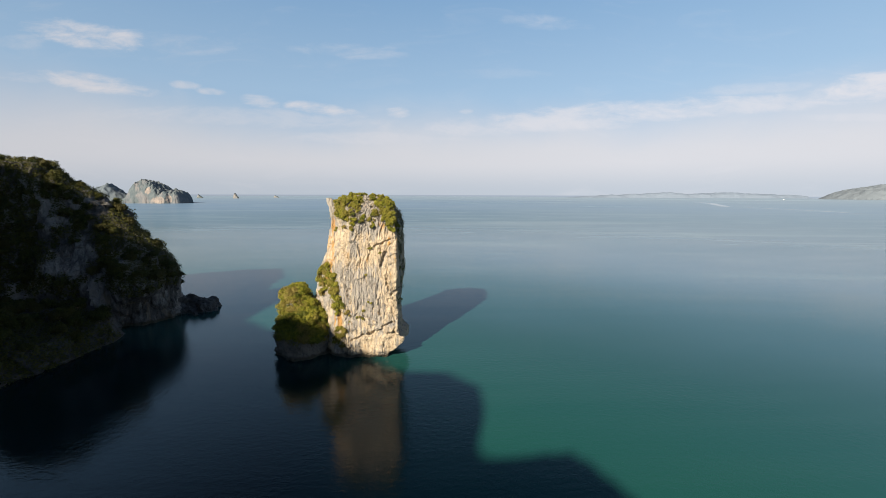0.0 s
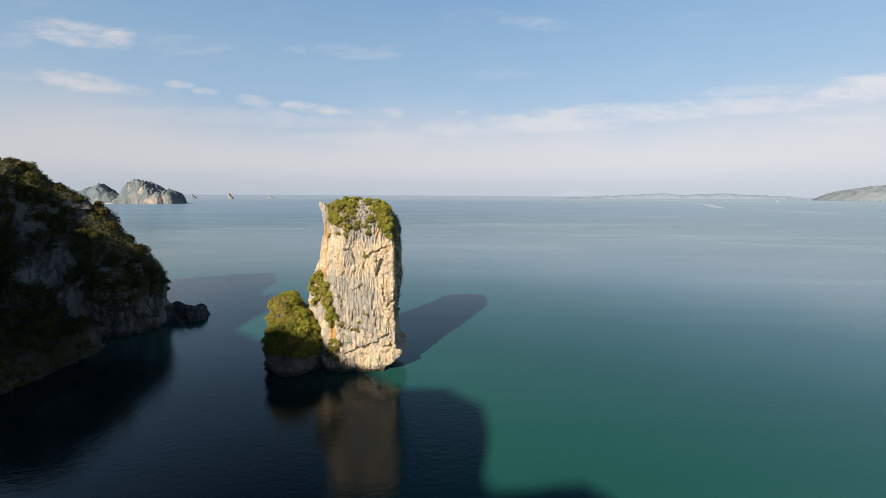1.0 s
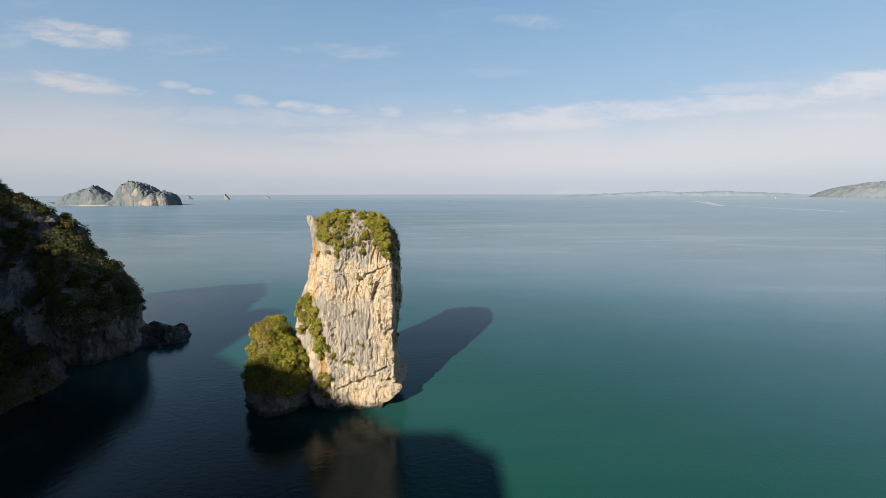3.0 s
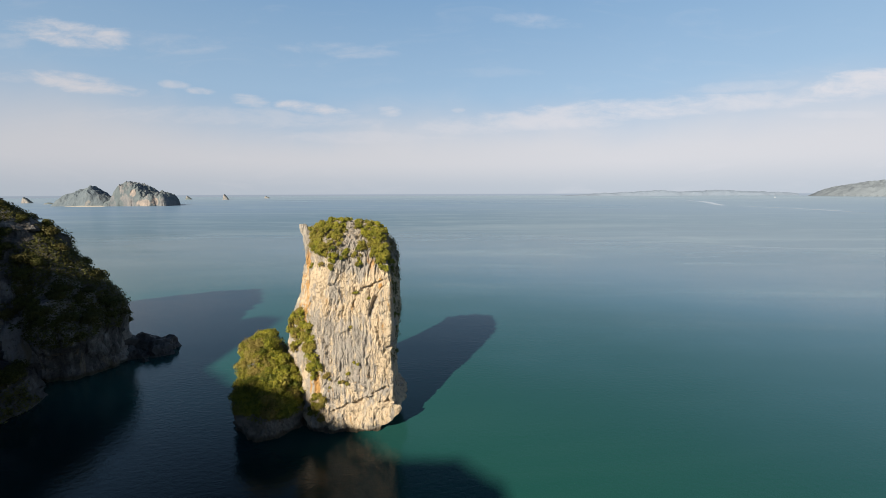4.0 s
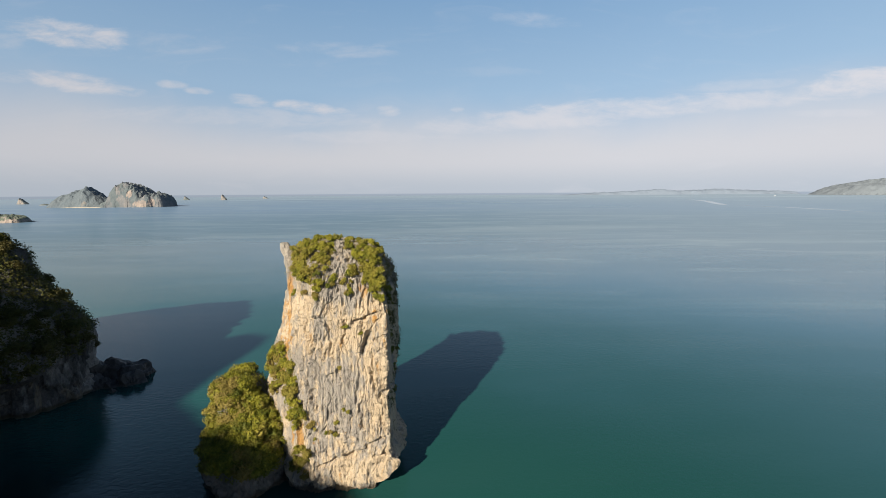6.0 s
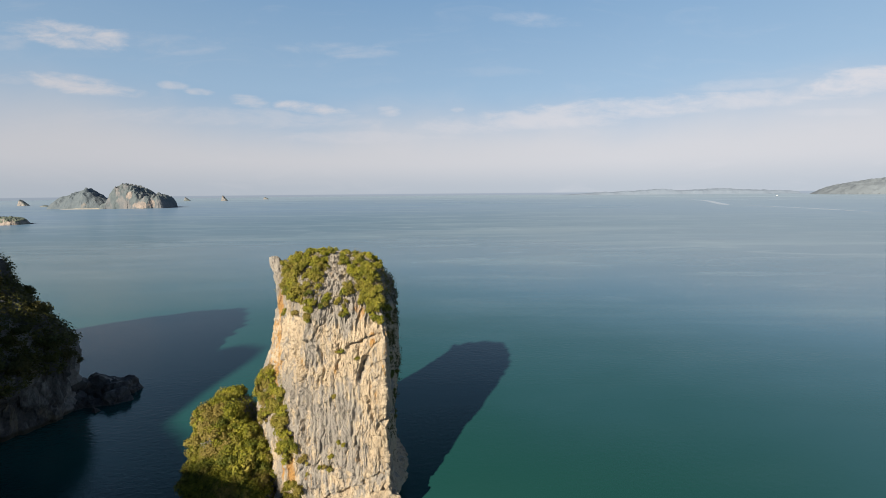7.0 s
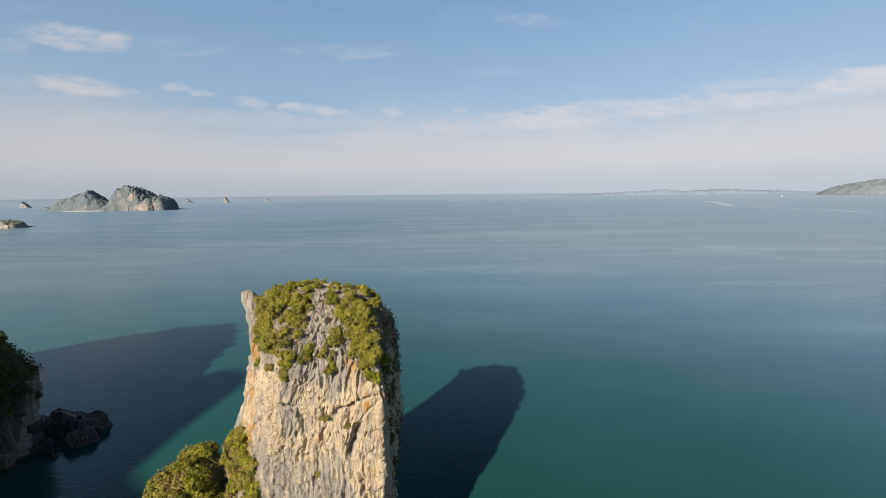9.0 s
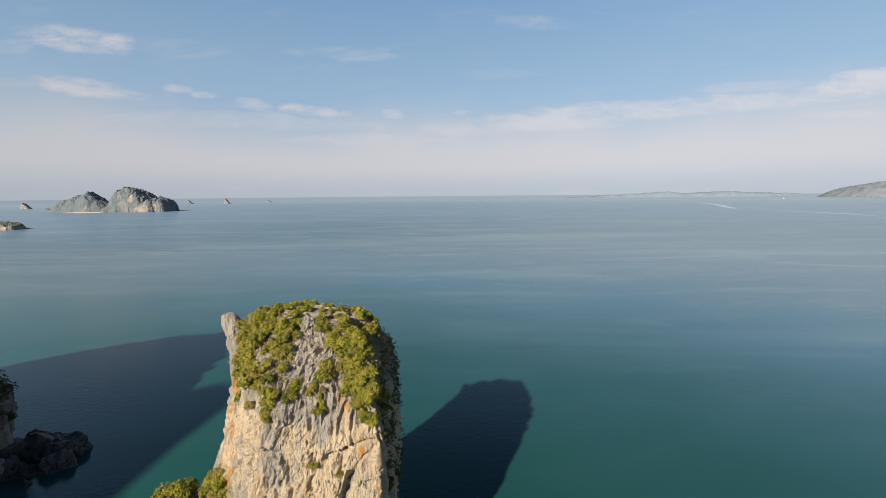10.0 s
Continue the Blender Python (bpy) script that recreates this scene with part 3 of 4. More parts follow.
knob = under(stack, rock_shell("foot_rock", KNOB_PLAN, [(-2, -37, -24, 83.0, 99), (0.4, -36.6, -24.2, 82.0, 99), (1.4, -36.2, -24.4, 82.6, 99), (3.4, -36.8, -24.2, 81.6, 99), (5.4, -36.3, -24.8, 82.6, 99),
                                                        (7.2, -36.3, -26.0, 84.2, 98.5), (9, -36.0, -28.0, 86.4, 98), (10.4, -35.6, -30.2, 87.6, 97.5), (11.6, -35.2, -31.0, 88.4, 97), (12.4, -34.8, -31.6, 89.2, 96.4), (13.0, -34.0, -32.4, 90.5, 95.5)],
                               260, 150, flutes, FOOT_ROCK))


# ---- the headland, its apron and the wooded island behind ----
def bluff(p):
    big = noise.noise(p * 0.08) * 1.5 + noise.noise(p * 0.2) * 1.1
    tall = Vector((p.x * 0.28, p.y * 0.28, p.z * 0.09))
    slab = noise.noise(noise.voronoi(tall)[1][0] * 5.3) * 1.5
    slab += noise.noise(noise.voronoi(Vector((p.x * 0.7, p.y * 0.7, p.z * 0.3)))[1][0] * 5.3) * 0.7
    return big + slab - abs(noise.noise(tall * 2.0)) * 1.0 + noise.noise(p * 0.9) * 0.3


HEAD_PLAN = [(0.2, 0.05), (0.5, 0.0), (0.78, 0.06), (0.97, 0.3), (1.0, 0.6), (0.85, 0.95), (0.5, 1.0), (0.15, 0.9), (0.0, 0.45)]
headland = tagged(empty("headland", (-100, 110, 0)), "dark shaded limestone headland with forest on its top", "rock")
head_rock = under(headland, rock_shell("cliff", HEAD_PLAN, [(-2, -160, -77.5, 97.5, 124), (0.5, -160, -77, 98.4, 125), (3, -160, -77.5, 98.8, 126), (5, -160, -76.8, 97.8, 127), (11, -158, -76.4, 97.6, 127),
                                                            (17, -156, -79.8, 99.2, 127), (22, -153, -84.6, 101.4, 127), (26, -150, -89.0, 103, 126), (30, -147, -92.3, 104.2, 126), (34, -141, -97.6, 105.6, 125),
                                                            (39, -132, -104, 106, 122), (43.5, -124, -109, 108, 118)],
                                       420, 170, bluff, CLIFF_ROCK))
under(headland, rock_shell("sea_ledge", KNOB_PLAN, [(-1.5, -112, -80, 93.5, 102), (0.2, -112, -80.5, 94.2, 102), (0.8, -110, -82, 95.4, 102), (1.3, -106, -86, 97, 101)],
                           160, 14, lambda p: 0.8 * bluff(p), SHORE_ROCK))
under(headland, rock_shell("overhang", KNOB_PLAN, [(7, -84, -79, 101, 108), (9, -85, -76.0, 99.5, 112), (12, -86, -76.0, 99, 114), (15, -86, -79, 100, 114), (18, -85, -81.6, 102, 112)],
                           160, 50, lambda p: 0.7 * bluff(p), CLIFF_ROCK))

LEDGE_PLAN = [(0.1, 0.0), (0.55, 0.0), (0.9, 0.03), (1.0, 0.2), (0.97, 0.45), (1.0, 0.7), (0.95, 1.0), (0.5, 1.0), (0.1, 0.95), (0.0, 0.5)]
# the ledge's shade is put into its colour by near-black shore rock
ledge_rock = under(headland, rock_shell("wooded_ledge", LEDGE_PLAN, [(-2, -150, -79, 40, 100), (0.4, -150, -78.6, 40, 100), (2, -150, -80, 41, 100), (4.5, -149, -81.5, 42, 100), (6.5, -148, -86, 45, 100), (7.6, -145, -92, 50, 100)],
                                        300, 40, lambda p: 0.7 * bluff(p), SHORE_ROCK))
# added out of view to block skylight from the water by the headland
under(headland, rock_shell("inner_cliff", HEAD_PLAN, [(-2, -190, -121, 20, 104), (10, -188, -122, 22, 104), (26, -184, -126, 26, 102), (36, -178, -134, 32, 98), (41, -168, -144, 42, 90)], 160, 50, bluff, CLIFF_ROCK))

REACH = [(-215, 40), (-200, 60), (-176, 80), (-165, 100), (-150, 119), (-138, 118), (-133.5, 108), (-130.5, 100.5), (-125, 100.5), (-122.5, 106), (-119, 106.5), (-114, 105.5), (-109, 99), (-104, 84), (-99, 71.5), (-78, 70.5), (-66, 77), (-60, 77), (-55, 72), (-48, 67.5), (-42, 65.5), (-33, 69), (-25, 65.5),
         (-20.5, 57), (-18, 47), (-14, 49), (-10, 52), (-6.5, 54), (-3.5, 53), (0.5, 49), (5, 43), (20, 20), (40, -15), (58, -52)]


def ridge():
    """The wooded island behind, between the sun and the bay."""
    across, along = Vector((0.888, -0.46, 0)), Vector((0.46, 0.888, 0))
    verts, faces, cols = [], [], 18
    us = [-215 + 1.5 * i for i in range(183)]
    for u in us:
        top = max(2.0, (table(u, REACH)[0] + 60) / 1.767)
        for k in range(cols + 1):
            f = k / cols
            v = -60 + (f - 0.5) * 2 * (26 if f < 0.5 else 24)
            z = (top + 2) * max(0.0, 1 - abs(2 * f - 1) ** 1.7) - 2
            p = across * u + along * v + Vector((0, 0, z))
            if 0.05 < f < 0.95:
                p += along * noise.noise(p * 0.09) * 2.5
                p.z += noise.noise(p * 0.45) * 0.7
            verts.append(p)
    for i in range(len(us) - 1):
        for k in range(cols):
            a = i * (cols + 1) + k
            faces.append((a, a + 1, a + cols + 2, a + cols + 1))
    return tagged(mesh_object("wooded_ridge", verts, faces, CLIFF_ROCK), "high limestone ridge of the island behind the bay", "rock")


ridge()


# ---- distant islands ----
def island(name, label, x0, x1, y0, y1, profile, material, step, rough, power=0.55):
    """A distant island: heights along its length from a profile, falling off to both shores."""
    nx, ny = max(8, int((x1 - x0) / step)), max(8, int((y1 - y0) / step))
    verts, faces = [], []
    for j in range(ny + 1):
        for i in range(nx + 1):
            fx, fy = i / nx, j / ny
            x, y = x0 + (x1 - x0) * fx, y0 + (y1 - y0) * fy
            h = table(fx, profile)[0]
            slim = math.sqrt(max(0.0, 1 - (2 * fx - 1) ** 4)) + 1e-3
            bend = 0.3 * noise.noise(Vector((x, y, 3)) / rough)
            c = max(0.0, 1 - ((2 * fy - 1 + bend) / slim) ** 2) * min(1.0, 7 * fy) * min(1.0, 7 * (1 - fy))
            p = Vector((x, y, 0))
            n = noise.noise(p / rough) + 0.5 * noise.noise(p / rough * 2.3) + 0.25 * noise.noise(p / rough * 6)
            z = h * (c ** power) * (1 + 0.15 * n) + min(1, c * 4) * (noise.noise(p / step * 0.45) * rough * 0.045 - abs(noise.noise(Vector((x * 2.9, y * 1.2, 0)) / rough + Vector((3, 1, 2)))) * h * 0.16 + max(0.0, noise.noise(p / rough * 4.2)) * h * 0.10) - 1.0
            verts.append((x, y, z))
    for j in range(ny):
        for i in range(nx):
            a = j * (nx + 1) + i
            faces.append((a, a + 1, a + nx + 2, a + nx + 1))
    return tagged(mesh_object(name, verts, faces, material), label, "island")


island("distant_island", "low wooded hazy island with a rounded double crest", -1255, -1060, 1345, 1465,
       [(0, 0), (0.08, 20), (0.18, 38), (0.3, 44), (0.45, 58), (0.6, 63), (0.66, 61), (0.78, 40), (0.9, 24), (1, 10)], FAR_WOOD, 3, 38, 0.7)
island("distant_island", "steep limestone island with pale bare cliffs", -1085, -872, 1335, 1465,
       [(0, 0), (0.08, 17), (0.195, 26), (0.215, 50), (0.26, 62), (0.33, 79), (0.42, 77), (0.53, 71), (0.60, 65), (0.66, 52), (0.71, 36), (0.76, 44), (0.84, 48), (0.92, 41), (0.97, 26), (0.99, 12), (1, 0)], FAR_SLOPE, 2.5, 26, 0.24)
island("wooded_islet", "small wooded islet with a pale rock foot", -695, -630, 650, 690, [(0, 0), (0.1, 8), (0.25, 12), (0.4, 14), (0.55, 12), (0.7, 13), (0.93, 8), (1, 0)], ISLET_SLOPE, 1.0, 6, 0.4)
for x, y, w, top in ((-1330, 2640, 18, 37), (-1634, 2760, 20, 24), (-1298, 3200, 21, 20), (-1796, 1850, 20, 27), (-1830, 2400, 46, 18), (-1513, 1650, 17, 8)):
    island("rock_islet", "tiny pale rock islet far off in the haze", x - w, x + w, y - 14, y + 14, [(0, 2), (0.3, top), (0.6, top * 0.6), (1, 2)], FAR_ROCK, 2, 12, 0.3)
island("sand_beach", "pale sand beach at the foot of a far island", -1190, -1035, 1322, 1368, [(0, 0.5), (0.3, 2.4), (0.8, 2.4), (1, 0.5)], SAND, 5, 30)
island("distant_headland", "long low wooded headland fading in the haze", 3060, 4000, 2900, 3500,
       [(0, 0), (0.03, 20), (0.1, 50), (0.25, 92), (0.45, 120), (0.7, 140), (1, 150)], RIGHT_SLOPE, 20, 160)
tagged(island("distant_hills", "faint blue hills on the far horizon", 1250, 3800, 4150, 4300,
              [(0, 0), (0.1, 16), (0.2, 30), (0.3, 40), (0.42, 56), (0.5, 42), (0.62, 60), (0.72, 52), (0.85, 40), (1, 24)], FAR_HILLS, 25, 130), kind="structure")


# ---- boulders off the headland ----
def boulder(x, y, rx, ry, h, label):
    bm = bmesh.new()
    bmesh.ops.create_icosphere(bm, subdivisions=5, radius=1.0)
    shift = Vector((x * 3.1, y * 1.7, 0))
    draw = random.Random(int(x * 10) + 7)
    cuts = [(Vector((draw.gauss(0, 1), draw.gauss(0, 1), draw.gauss(0.2, 0.8))).normalized(), draw.uniform(0.55, 0.9)) for _ in range(8)]
    for v in bm.verts:
        p = v.co.copy()
        r = min([1.15] + [d / max(0.05, n.dot(p)) for n, d in cuts if n.dot(p) > 0.05])
        r += 0.22 * noise.noise(p * 1.6 + shift) + 0.11 * noise.noise(p * 4 + shift) + 0.05 * noise.noise(p * 10 + shift)
        v.co = Vector((p.x * rx * r * 1.15, p.y * ry * r * 1.15, p.z * r * h * 1.12))
    data = bpy.data.meshes.new("boulder")
    bm.to_mesh(data)
    bm.free()
    data.materials.append(SHORE_ROCK)
    ob = new("boulder", data)
    ob.location = (x, y, -0.05 * h)
    return tagged(ob, label, "rock", "boulders off the headland")


for x, y, rx, ry, h in ((-77.5, 123.5, 4.4, 2.8, 3.6), (-74.0, 123.2, 3.2, 2.4, 4.0), (-71.6, 124.0, 2.4, 2.0, 2.7), (-70.6, 118.8, 2.3, 2.0, 2.3), (-72.2, 121.0, 1.6, 1.4, 1.7),
                        (-77.6, 116.4, 3.4, 2.4, 2.7), (-75.0, 117.6, 2.0, 1.6, 2.0), (-80.6, 119.8, 3.8, 3.4, 4.4)):
    boulder(x, y, rx, ry, h, "large dark wet boulder lying in the shaded sea")
boulder(-71.8, 114.8, 0.75, 0.6, 0.8, "small dark rock just above the water")


# ---- scrub and trees ----
def leaf_cloud(lobes, per_lobe, leaf, rng):
    """Many small folded leaves over the lobes of a crown."""
    verts, faces = [], []
    for cx, cy, cz, r in lobes:
        for _ in range(per_lobe):
            d = Vector((rng.gauss(0, 1), rng.gauss(0, 1), rng.gauss(0.25, 0.9))).normalized()
            p = Vector((cx, cy, cz)) + d * r * (0.62 + 0.45 * rng.random())
            n = (d + Vector((rng.gauss(0, 0.5), rng.gauss(0, 0.5), rng.gauss(0.25, 0.5)))).normalized()
            a = n.orthogonal().normalized()
            a.rotate(Matrix.Rotation(rng.random() * 6.28, 3, n))
            b = n.cross(a)
            s = leaf * (0.6 + 0.8 * rng.random())
            k = len(verts)
            verts += [p - a * s, p - b * s * 0.55 - n * s * 0.2, p + a * s, p + b * s * 0.55 - n * s * 0.2]
            faces += [(k, k + 1, k + 2), (k, k + 2, k + 3)]
    return verts, faces


def limb(verts, faces, a, b, ra, rb, sides=6):
    a, b = Vector(a), Vector(b)
    d = (b - a).normalized()
    u = d.orthogonal().normalized()
    w = d.cross(u)
    k = len(verts)
    for p, r in ((a, ra), (b, rb)):
        verts += [p + (u * math.cos(6.2832 * i / sides) + w * math.sin(6.2832 * i / sides)) * r for i in range(sides)]
    for i in range(sides):
        j = (i + 1) % sides
        faces.append((k + i, k + j, k + sides + j, k + sides + i))


def plant(name, height, radius, lobes_n, per_lobe, leaf, material, seed, spread=1.0, trunk=0.06):
    """A bush or tree of unit pose: tapered trunk, limbs to each lobe, leafy crown."""
    rng = random.Random(seed)
    root = new(name)
    root.empty_display_size = 0.3
    lobes, tv, tf = [], [], []
    fork = Vector((rng.uniform(-0.1, 0.1) * radius, rng.uniform(-0.1, 0.1) * radius, height * 0.35))
    limb(tv, tf, (0, 0, -0.25 * height), fork, height * trunk, height * trunk * 0.7)
    for _ in range(lobes_n):
        a = rng.random() * 6.2832
        q = radius * 0.72 * math.sqrt(rng.random())
        z = height * (0.42 + 0.42 * rng.random() * (1.15 - 0.6 * q / radius))
        r = radius * rng.uniform(0.28, 0.5)
        c = (q * math.cos(a) * spread, q * math.sin(a), z)
        lobes.append((*c, r))
        mid = fork.lerp(Vector(c), 0.55) + Vector((0, 0, -0.06 * height))
        limb(tv, tf, fork, mid, height * trunk * 0.5, height * trunk * 0.32, 5)
        limb(tv, tf, mid, c, height * trunk * 0.32, height * trunk * 0.12, 5)
    mesh_object("trunk", tv, tf, BARK, root)
    cv, cf = leaf_cloud(lobes, per_lobe, leaf, rng)
    mesh_object("crown", cv, cf, material, root)
    return root


def tree_of(*obs):
    """Rays against the rocks on which things grow."""
    verts, faces = [], []
    for ob in obs:
        k = len(verts)
        verts += [v.co.copy() for v in ob.data.vertices]
        faces += [tuple(k + i for i in f.vertices) for f in ob.data.polygons]
    return BVHTree.FromPolygons(verts, faces)


bpy.context.view_layer.update()
ROCKS = tree_of(pillar, knob)
HEAD = tree_of(*[o for o in headland.children])
BUSHES = [plant("bush", 1.5, 1.05, 10, 70, 0.13, LEAF, 11 + i, 1.0) for i in range(6)]
BROAD = [plant("bush", 2.1, 1.7, 16, 80, 0.16, LEAF, 71 + i, 1.0) for i in range(5)]
TREES = [plant("tree", 4.0, 2.7, 15, 66, 0.27, SHADED_LEAF, 40 + i, 1.0, 0.04) for i in range(6)]
used = set()


def grow(kinds, where, size, rng, label, category, group, lean=None):
    ob = rng.choice(kinds)
    turn = Euler((rng.gauss(0, 0.12), rng.gauss(0, 0.12), rng.random() * 6.28)).to_quaternion()
    if lean is not None:
        up = (Vector((0, 0, 1)) + lean * 0.8).normalized()
        turn = Vector((0, 0, 1)).rotation_difference(up) @ turn
    m = Matrix.LocRotScale(where, turn, Vector((size, size, size * rng.uniform(0.75, 1.15))))
    if ob.name not in used:
        used.add(ob.name)
        ob.matrix_basis = m
        made = ob
    else:
        made = copy_thing(ob, Matrix.LocRotScale(where, turn, Vector((size, size, size)) ))
        made.scale = (size, size, size * rng.uniform(0.75, 1.15))
    return tagged(made, label, category, group)


def on_face(rock, x, z, y=60.0, way=(0, 1, 0)):
    hit = rock.ray_cast(Vector((x, y, z)), Vector(way))
    return (hit[0], hit[1]) if hit[0] is not None else None


def on_top(rock, x, y, z=70.0):
    hit = rock.ray_cast(Vector((x, y, z)), Vector((0, 0, -1)))
    return (hit[0], hit[1]) if hit[0] is not None else None


rng = random.Random(5)
SCRUB = "olive-green scrub bush rooted in cracks of the limestone"


def scrub(spots, low, high, label=SCRUB, group="scrub on the sea stack", kinds=BUSHES):
    for spot in spots:
        if spot and spot[0].z > 0.8:
            n = spot[1]
            size = rng.uniform(low, high)
            grow(kinds, spot[0] + n * 0.1 - Vector((0, 0, 0.45 * size * max(0.0, n.z))), size, rng, label, "bush", group, Vector((n.x, n.y, max(0.0, n.z))))


def thicket(label, spots, low, high, kinds=BUSHES):
    """Dense growth that nobody could count, joined into one object."""
    verts, faces = [], []
    for spot in spots:
        if spot is None or spot[0] is None or spot[0].z < 0.8:
            continue
        where, n = spot[0], spot[1]
        size = rng.uniform(low, high)
        crown = [o for o in rng.choice(kinds).children if o.name.startswith("crown")][0].data
        up = (Vector((0, 0, 1)) + Vector((n.x, n.y, max(0.0, n.z))) * 0.8).normalized()
        turn = Vector((0, 0, 1)).rotation_difference(up) @ Euler((0, 0, rng.random() * 6.28)).to_quaternion()
        m = Matrix.LocRotScale(where + n * 0.1 - Vector((0, 0, 0.45 * size * max(0.0, n.z))), turn, Vector((size, size, size * rng.uniform(0.75, 1.15))))
        k = len(verts)
        verts += [m @ v.co for v in crown.vertices]
        faces += [tuple(k + i for i in f.vertices) for f in crown.polygons]
    return tagged(mesh_object("thicket", verts, faces, LEAF), label, "plants", kind="stuff")


def scatter(count, x0, x1, z0, z1, keep=lambda x, z: True):
    out = []
    while len(out) < count:
        x, z = rng.uniform(x0, x1), rng.uniform(z0, z1)
        if keep(x, z):
            out.append((x, z))
    return out


# crown of the stack: patches of scrub round a bare rock rib: x, z, half width, half height, count, least and most size
PATCHES = [(-20.6, 32.6, 2.4, 2.1, 26, 0.45, 0.8), (-18.4, 33.6, 1.4, 1.3, 13, 0.4, 0.75), (-21.3, 31.3, 0.9, 1.2, 8, 0.5, 0.8), (-17.3, 32.6, 0.6, 1.0, 6, 0.4, 0.7), (-20.0, 30.3, 0.8, 0.5, 5, 0.4, 0.7),
           (-18.0, 30.0, 0.6, 1.3, 9, 0.4, 0.75), (-16.1, 30.0, 0.5, 0.8, 5, 0.4, 0.65), (-18.6, 28.0, 0.5, 0.5, 4, 0.35, 0.55), (-20.3, 28.1, 0.4, 0.4, 3, 0.3, 0.5), (-13.9, 31.3, 0.55, 0.6, 4, 0.55, 0.8),
           (-14.5, 30.1, 0.4, 0.4, 3, 0.35, 0.55), (-13.8, 29.3, 0.35, 0.7, 4, 0.3, 0.5), (-13.8, 28.5, 0.4, 0.3, 3, 0.35, 0.5), (-12.5, 33.9, 1.5, 0.9, 13, 0.5, 0.8), (-11.5, 32.3, 1.3, 1.5, 17, 0.5, 0.85),
           (-10.4, 30.4, 1.2, 1.8, 20, 0.5, 0.85), (-9.8, 28.7, 0.9, 1.0, 10, 0.45, 0.8), (-23.2, 33.2, 0.8, 0.6, 8, 0.35, 0.65), (-17.4, 34.4, 0.7, 0.6, 6, 0.35, 0.6), (-14.2, 34.6, 0.7, 0.5, 6, 0.4, 0.65),
           (-22.4, 32.2, 0.8, 1.0, 8, 0.4, 0.75)]
for px, pz, hw, hh, number, small, large in PATCHES:
    spots = [on_face(ROCKS, x, z) for x, z in scatter(number, px - hw, px + hw, pz - hh, pz + hh, lambda x, z: ((x - px) / hw) ** 2 + ((z - pz) / hh) ** 2 < 1)]
    if number > 12:
        thicket("olive-green thicket of scrub on the crown of the sea stack", spots, small, large)
    else:
        scrub(spots, small, large)
thicket("olive-green thicket over the top of the sea stack", [on_top(ROCKS, x, y) for x, y in scatter(50, -23.2, -10.4, 88.8, 95.2, lambda x, y: abs(x + 16.0) > 1.2 or y > 92.5)], 0.4, 0.7)
# shaded right flank
thicket("dark scrub on the shaded flank of the sea stack", [ROCKS.ray_cast(Vector((5, y, z)), Vector((-1, 0, 0)))[:2] for y, z in scatter(26, 86.6, 95, 10, 31)], 0.2, 0.4)
# strip down the left flank, tufts on the face
scrub([on_face(ROCKS, x, z) for x, z in scatter(30, -25.2, -20.0, 9.5, 18.4, lambda x, z: abs(x + 22.6 + (z - 14.5) * 0.33) < 1.1)], 0.55, 0.95)
scrub([on_face(ROCKS, x - 17.3, z, way=(0.5, 0.866, 0)) for x, z in scatter(26, -27.4, -23.2, 12.8, 19.6)], 0.5, 0.9)
scrub([on_face(ROCKS, x, z) for x, z in scatter(7, -21.5, -18.4, 9.6, 12.6, lambda x, z: abs(x + 20.0 + (z - 11) * 0.7) < 0.6)], 0.35, 0.6)
scrub([on_face(ROCKS, x, z) for x, z in scatter(14, -23.2, -20.2, 1.6, 6.8)], 0.5, 0.85)
scrub([on_face(ROCKS, x, z) for x, z in ((-15.1, 18.3), (-16.7, 9.0), (-17.2, 8.8), (-16.3, 8.7), (-15.7, 10.4), (-12.0, 22.9), (-14.6, 12.4), (-14.2, 12.3), (-19.0, 9.3), (-18.9, 8.0), (-14.9, 23.9), (-14.2, 24.0))], 0.25, 0.45)
# the low foot rock is all overgrown down to where the waves reach
foot = "dense yellow-green scrub bush on the low foot rock"
thicket("yellow-green thicket over the back of the foot rock", [h for h in (on_top(ROCKS, x, y) for x, y in scatter(32, -35.2, -32.6, 91.0, 97.0)) if h and h[0].z > 4.6], 0.5, 0.8, BROAD)
scrub([h for h in (on_top(ROCKS, x, y) for x, y in scatter(115, -35.0, -24.5, 82.0, 91.0)) if h and h[0].z > 3.6 and (h[0].x < -31.4 or h[0].z < 10.0)], 0.45, 1.25, foot, "scrub on the foot rock", BROAD)
thicket("yellow-green scrub hanging over the foot rock", [on_face(ROCKS, x, z) for x, z in scatter(48, -35.2, -25.0, 4.6, 12.6, lambda x, z: x < -26 - 0.6 * (z - 4))], 0.4, 0.95, BROAD)



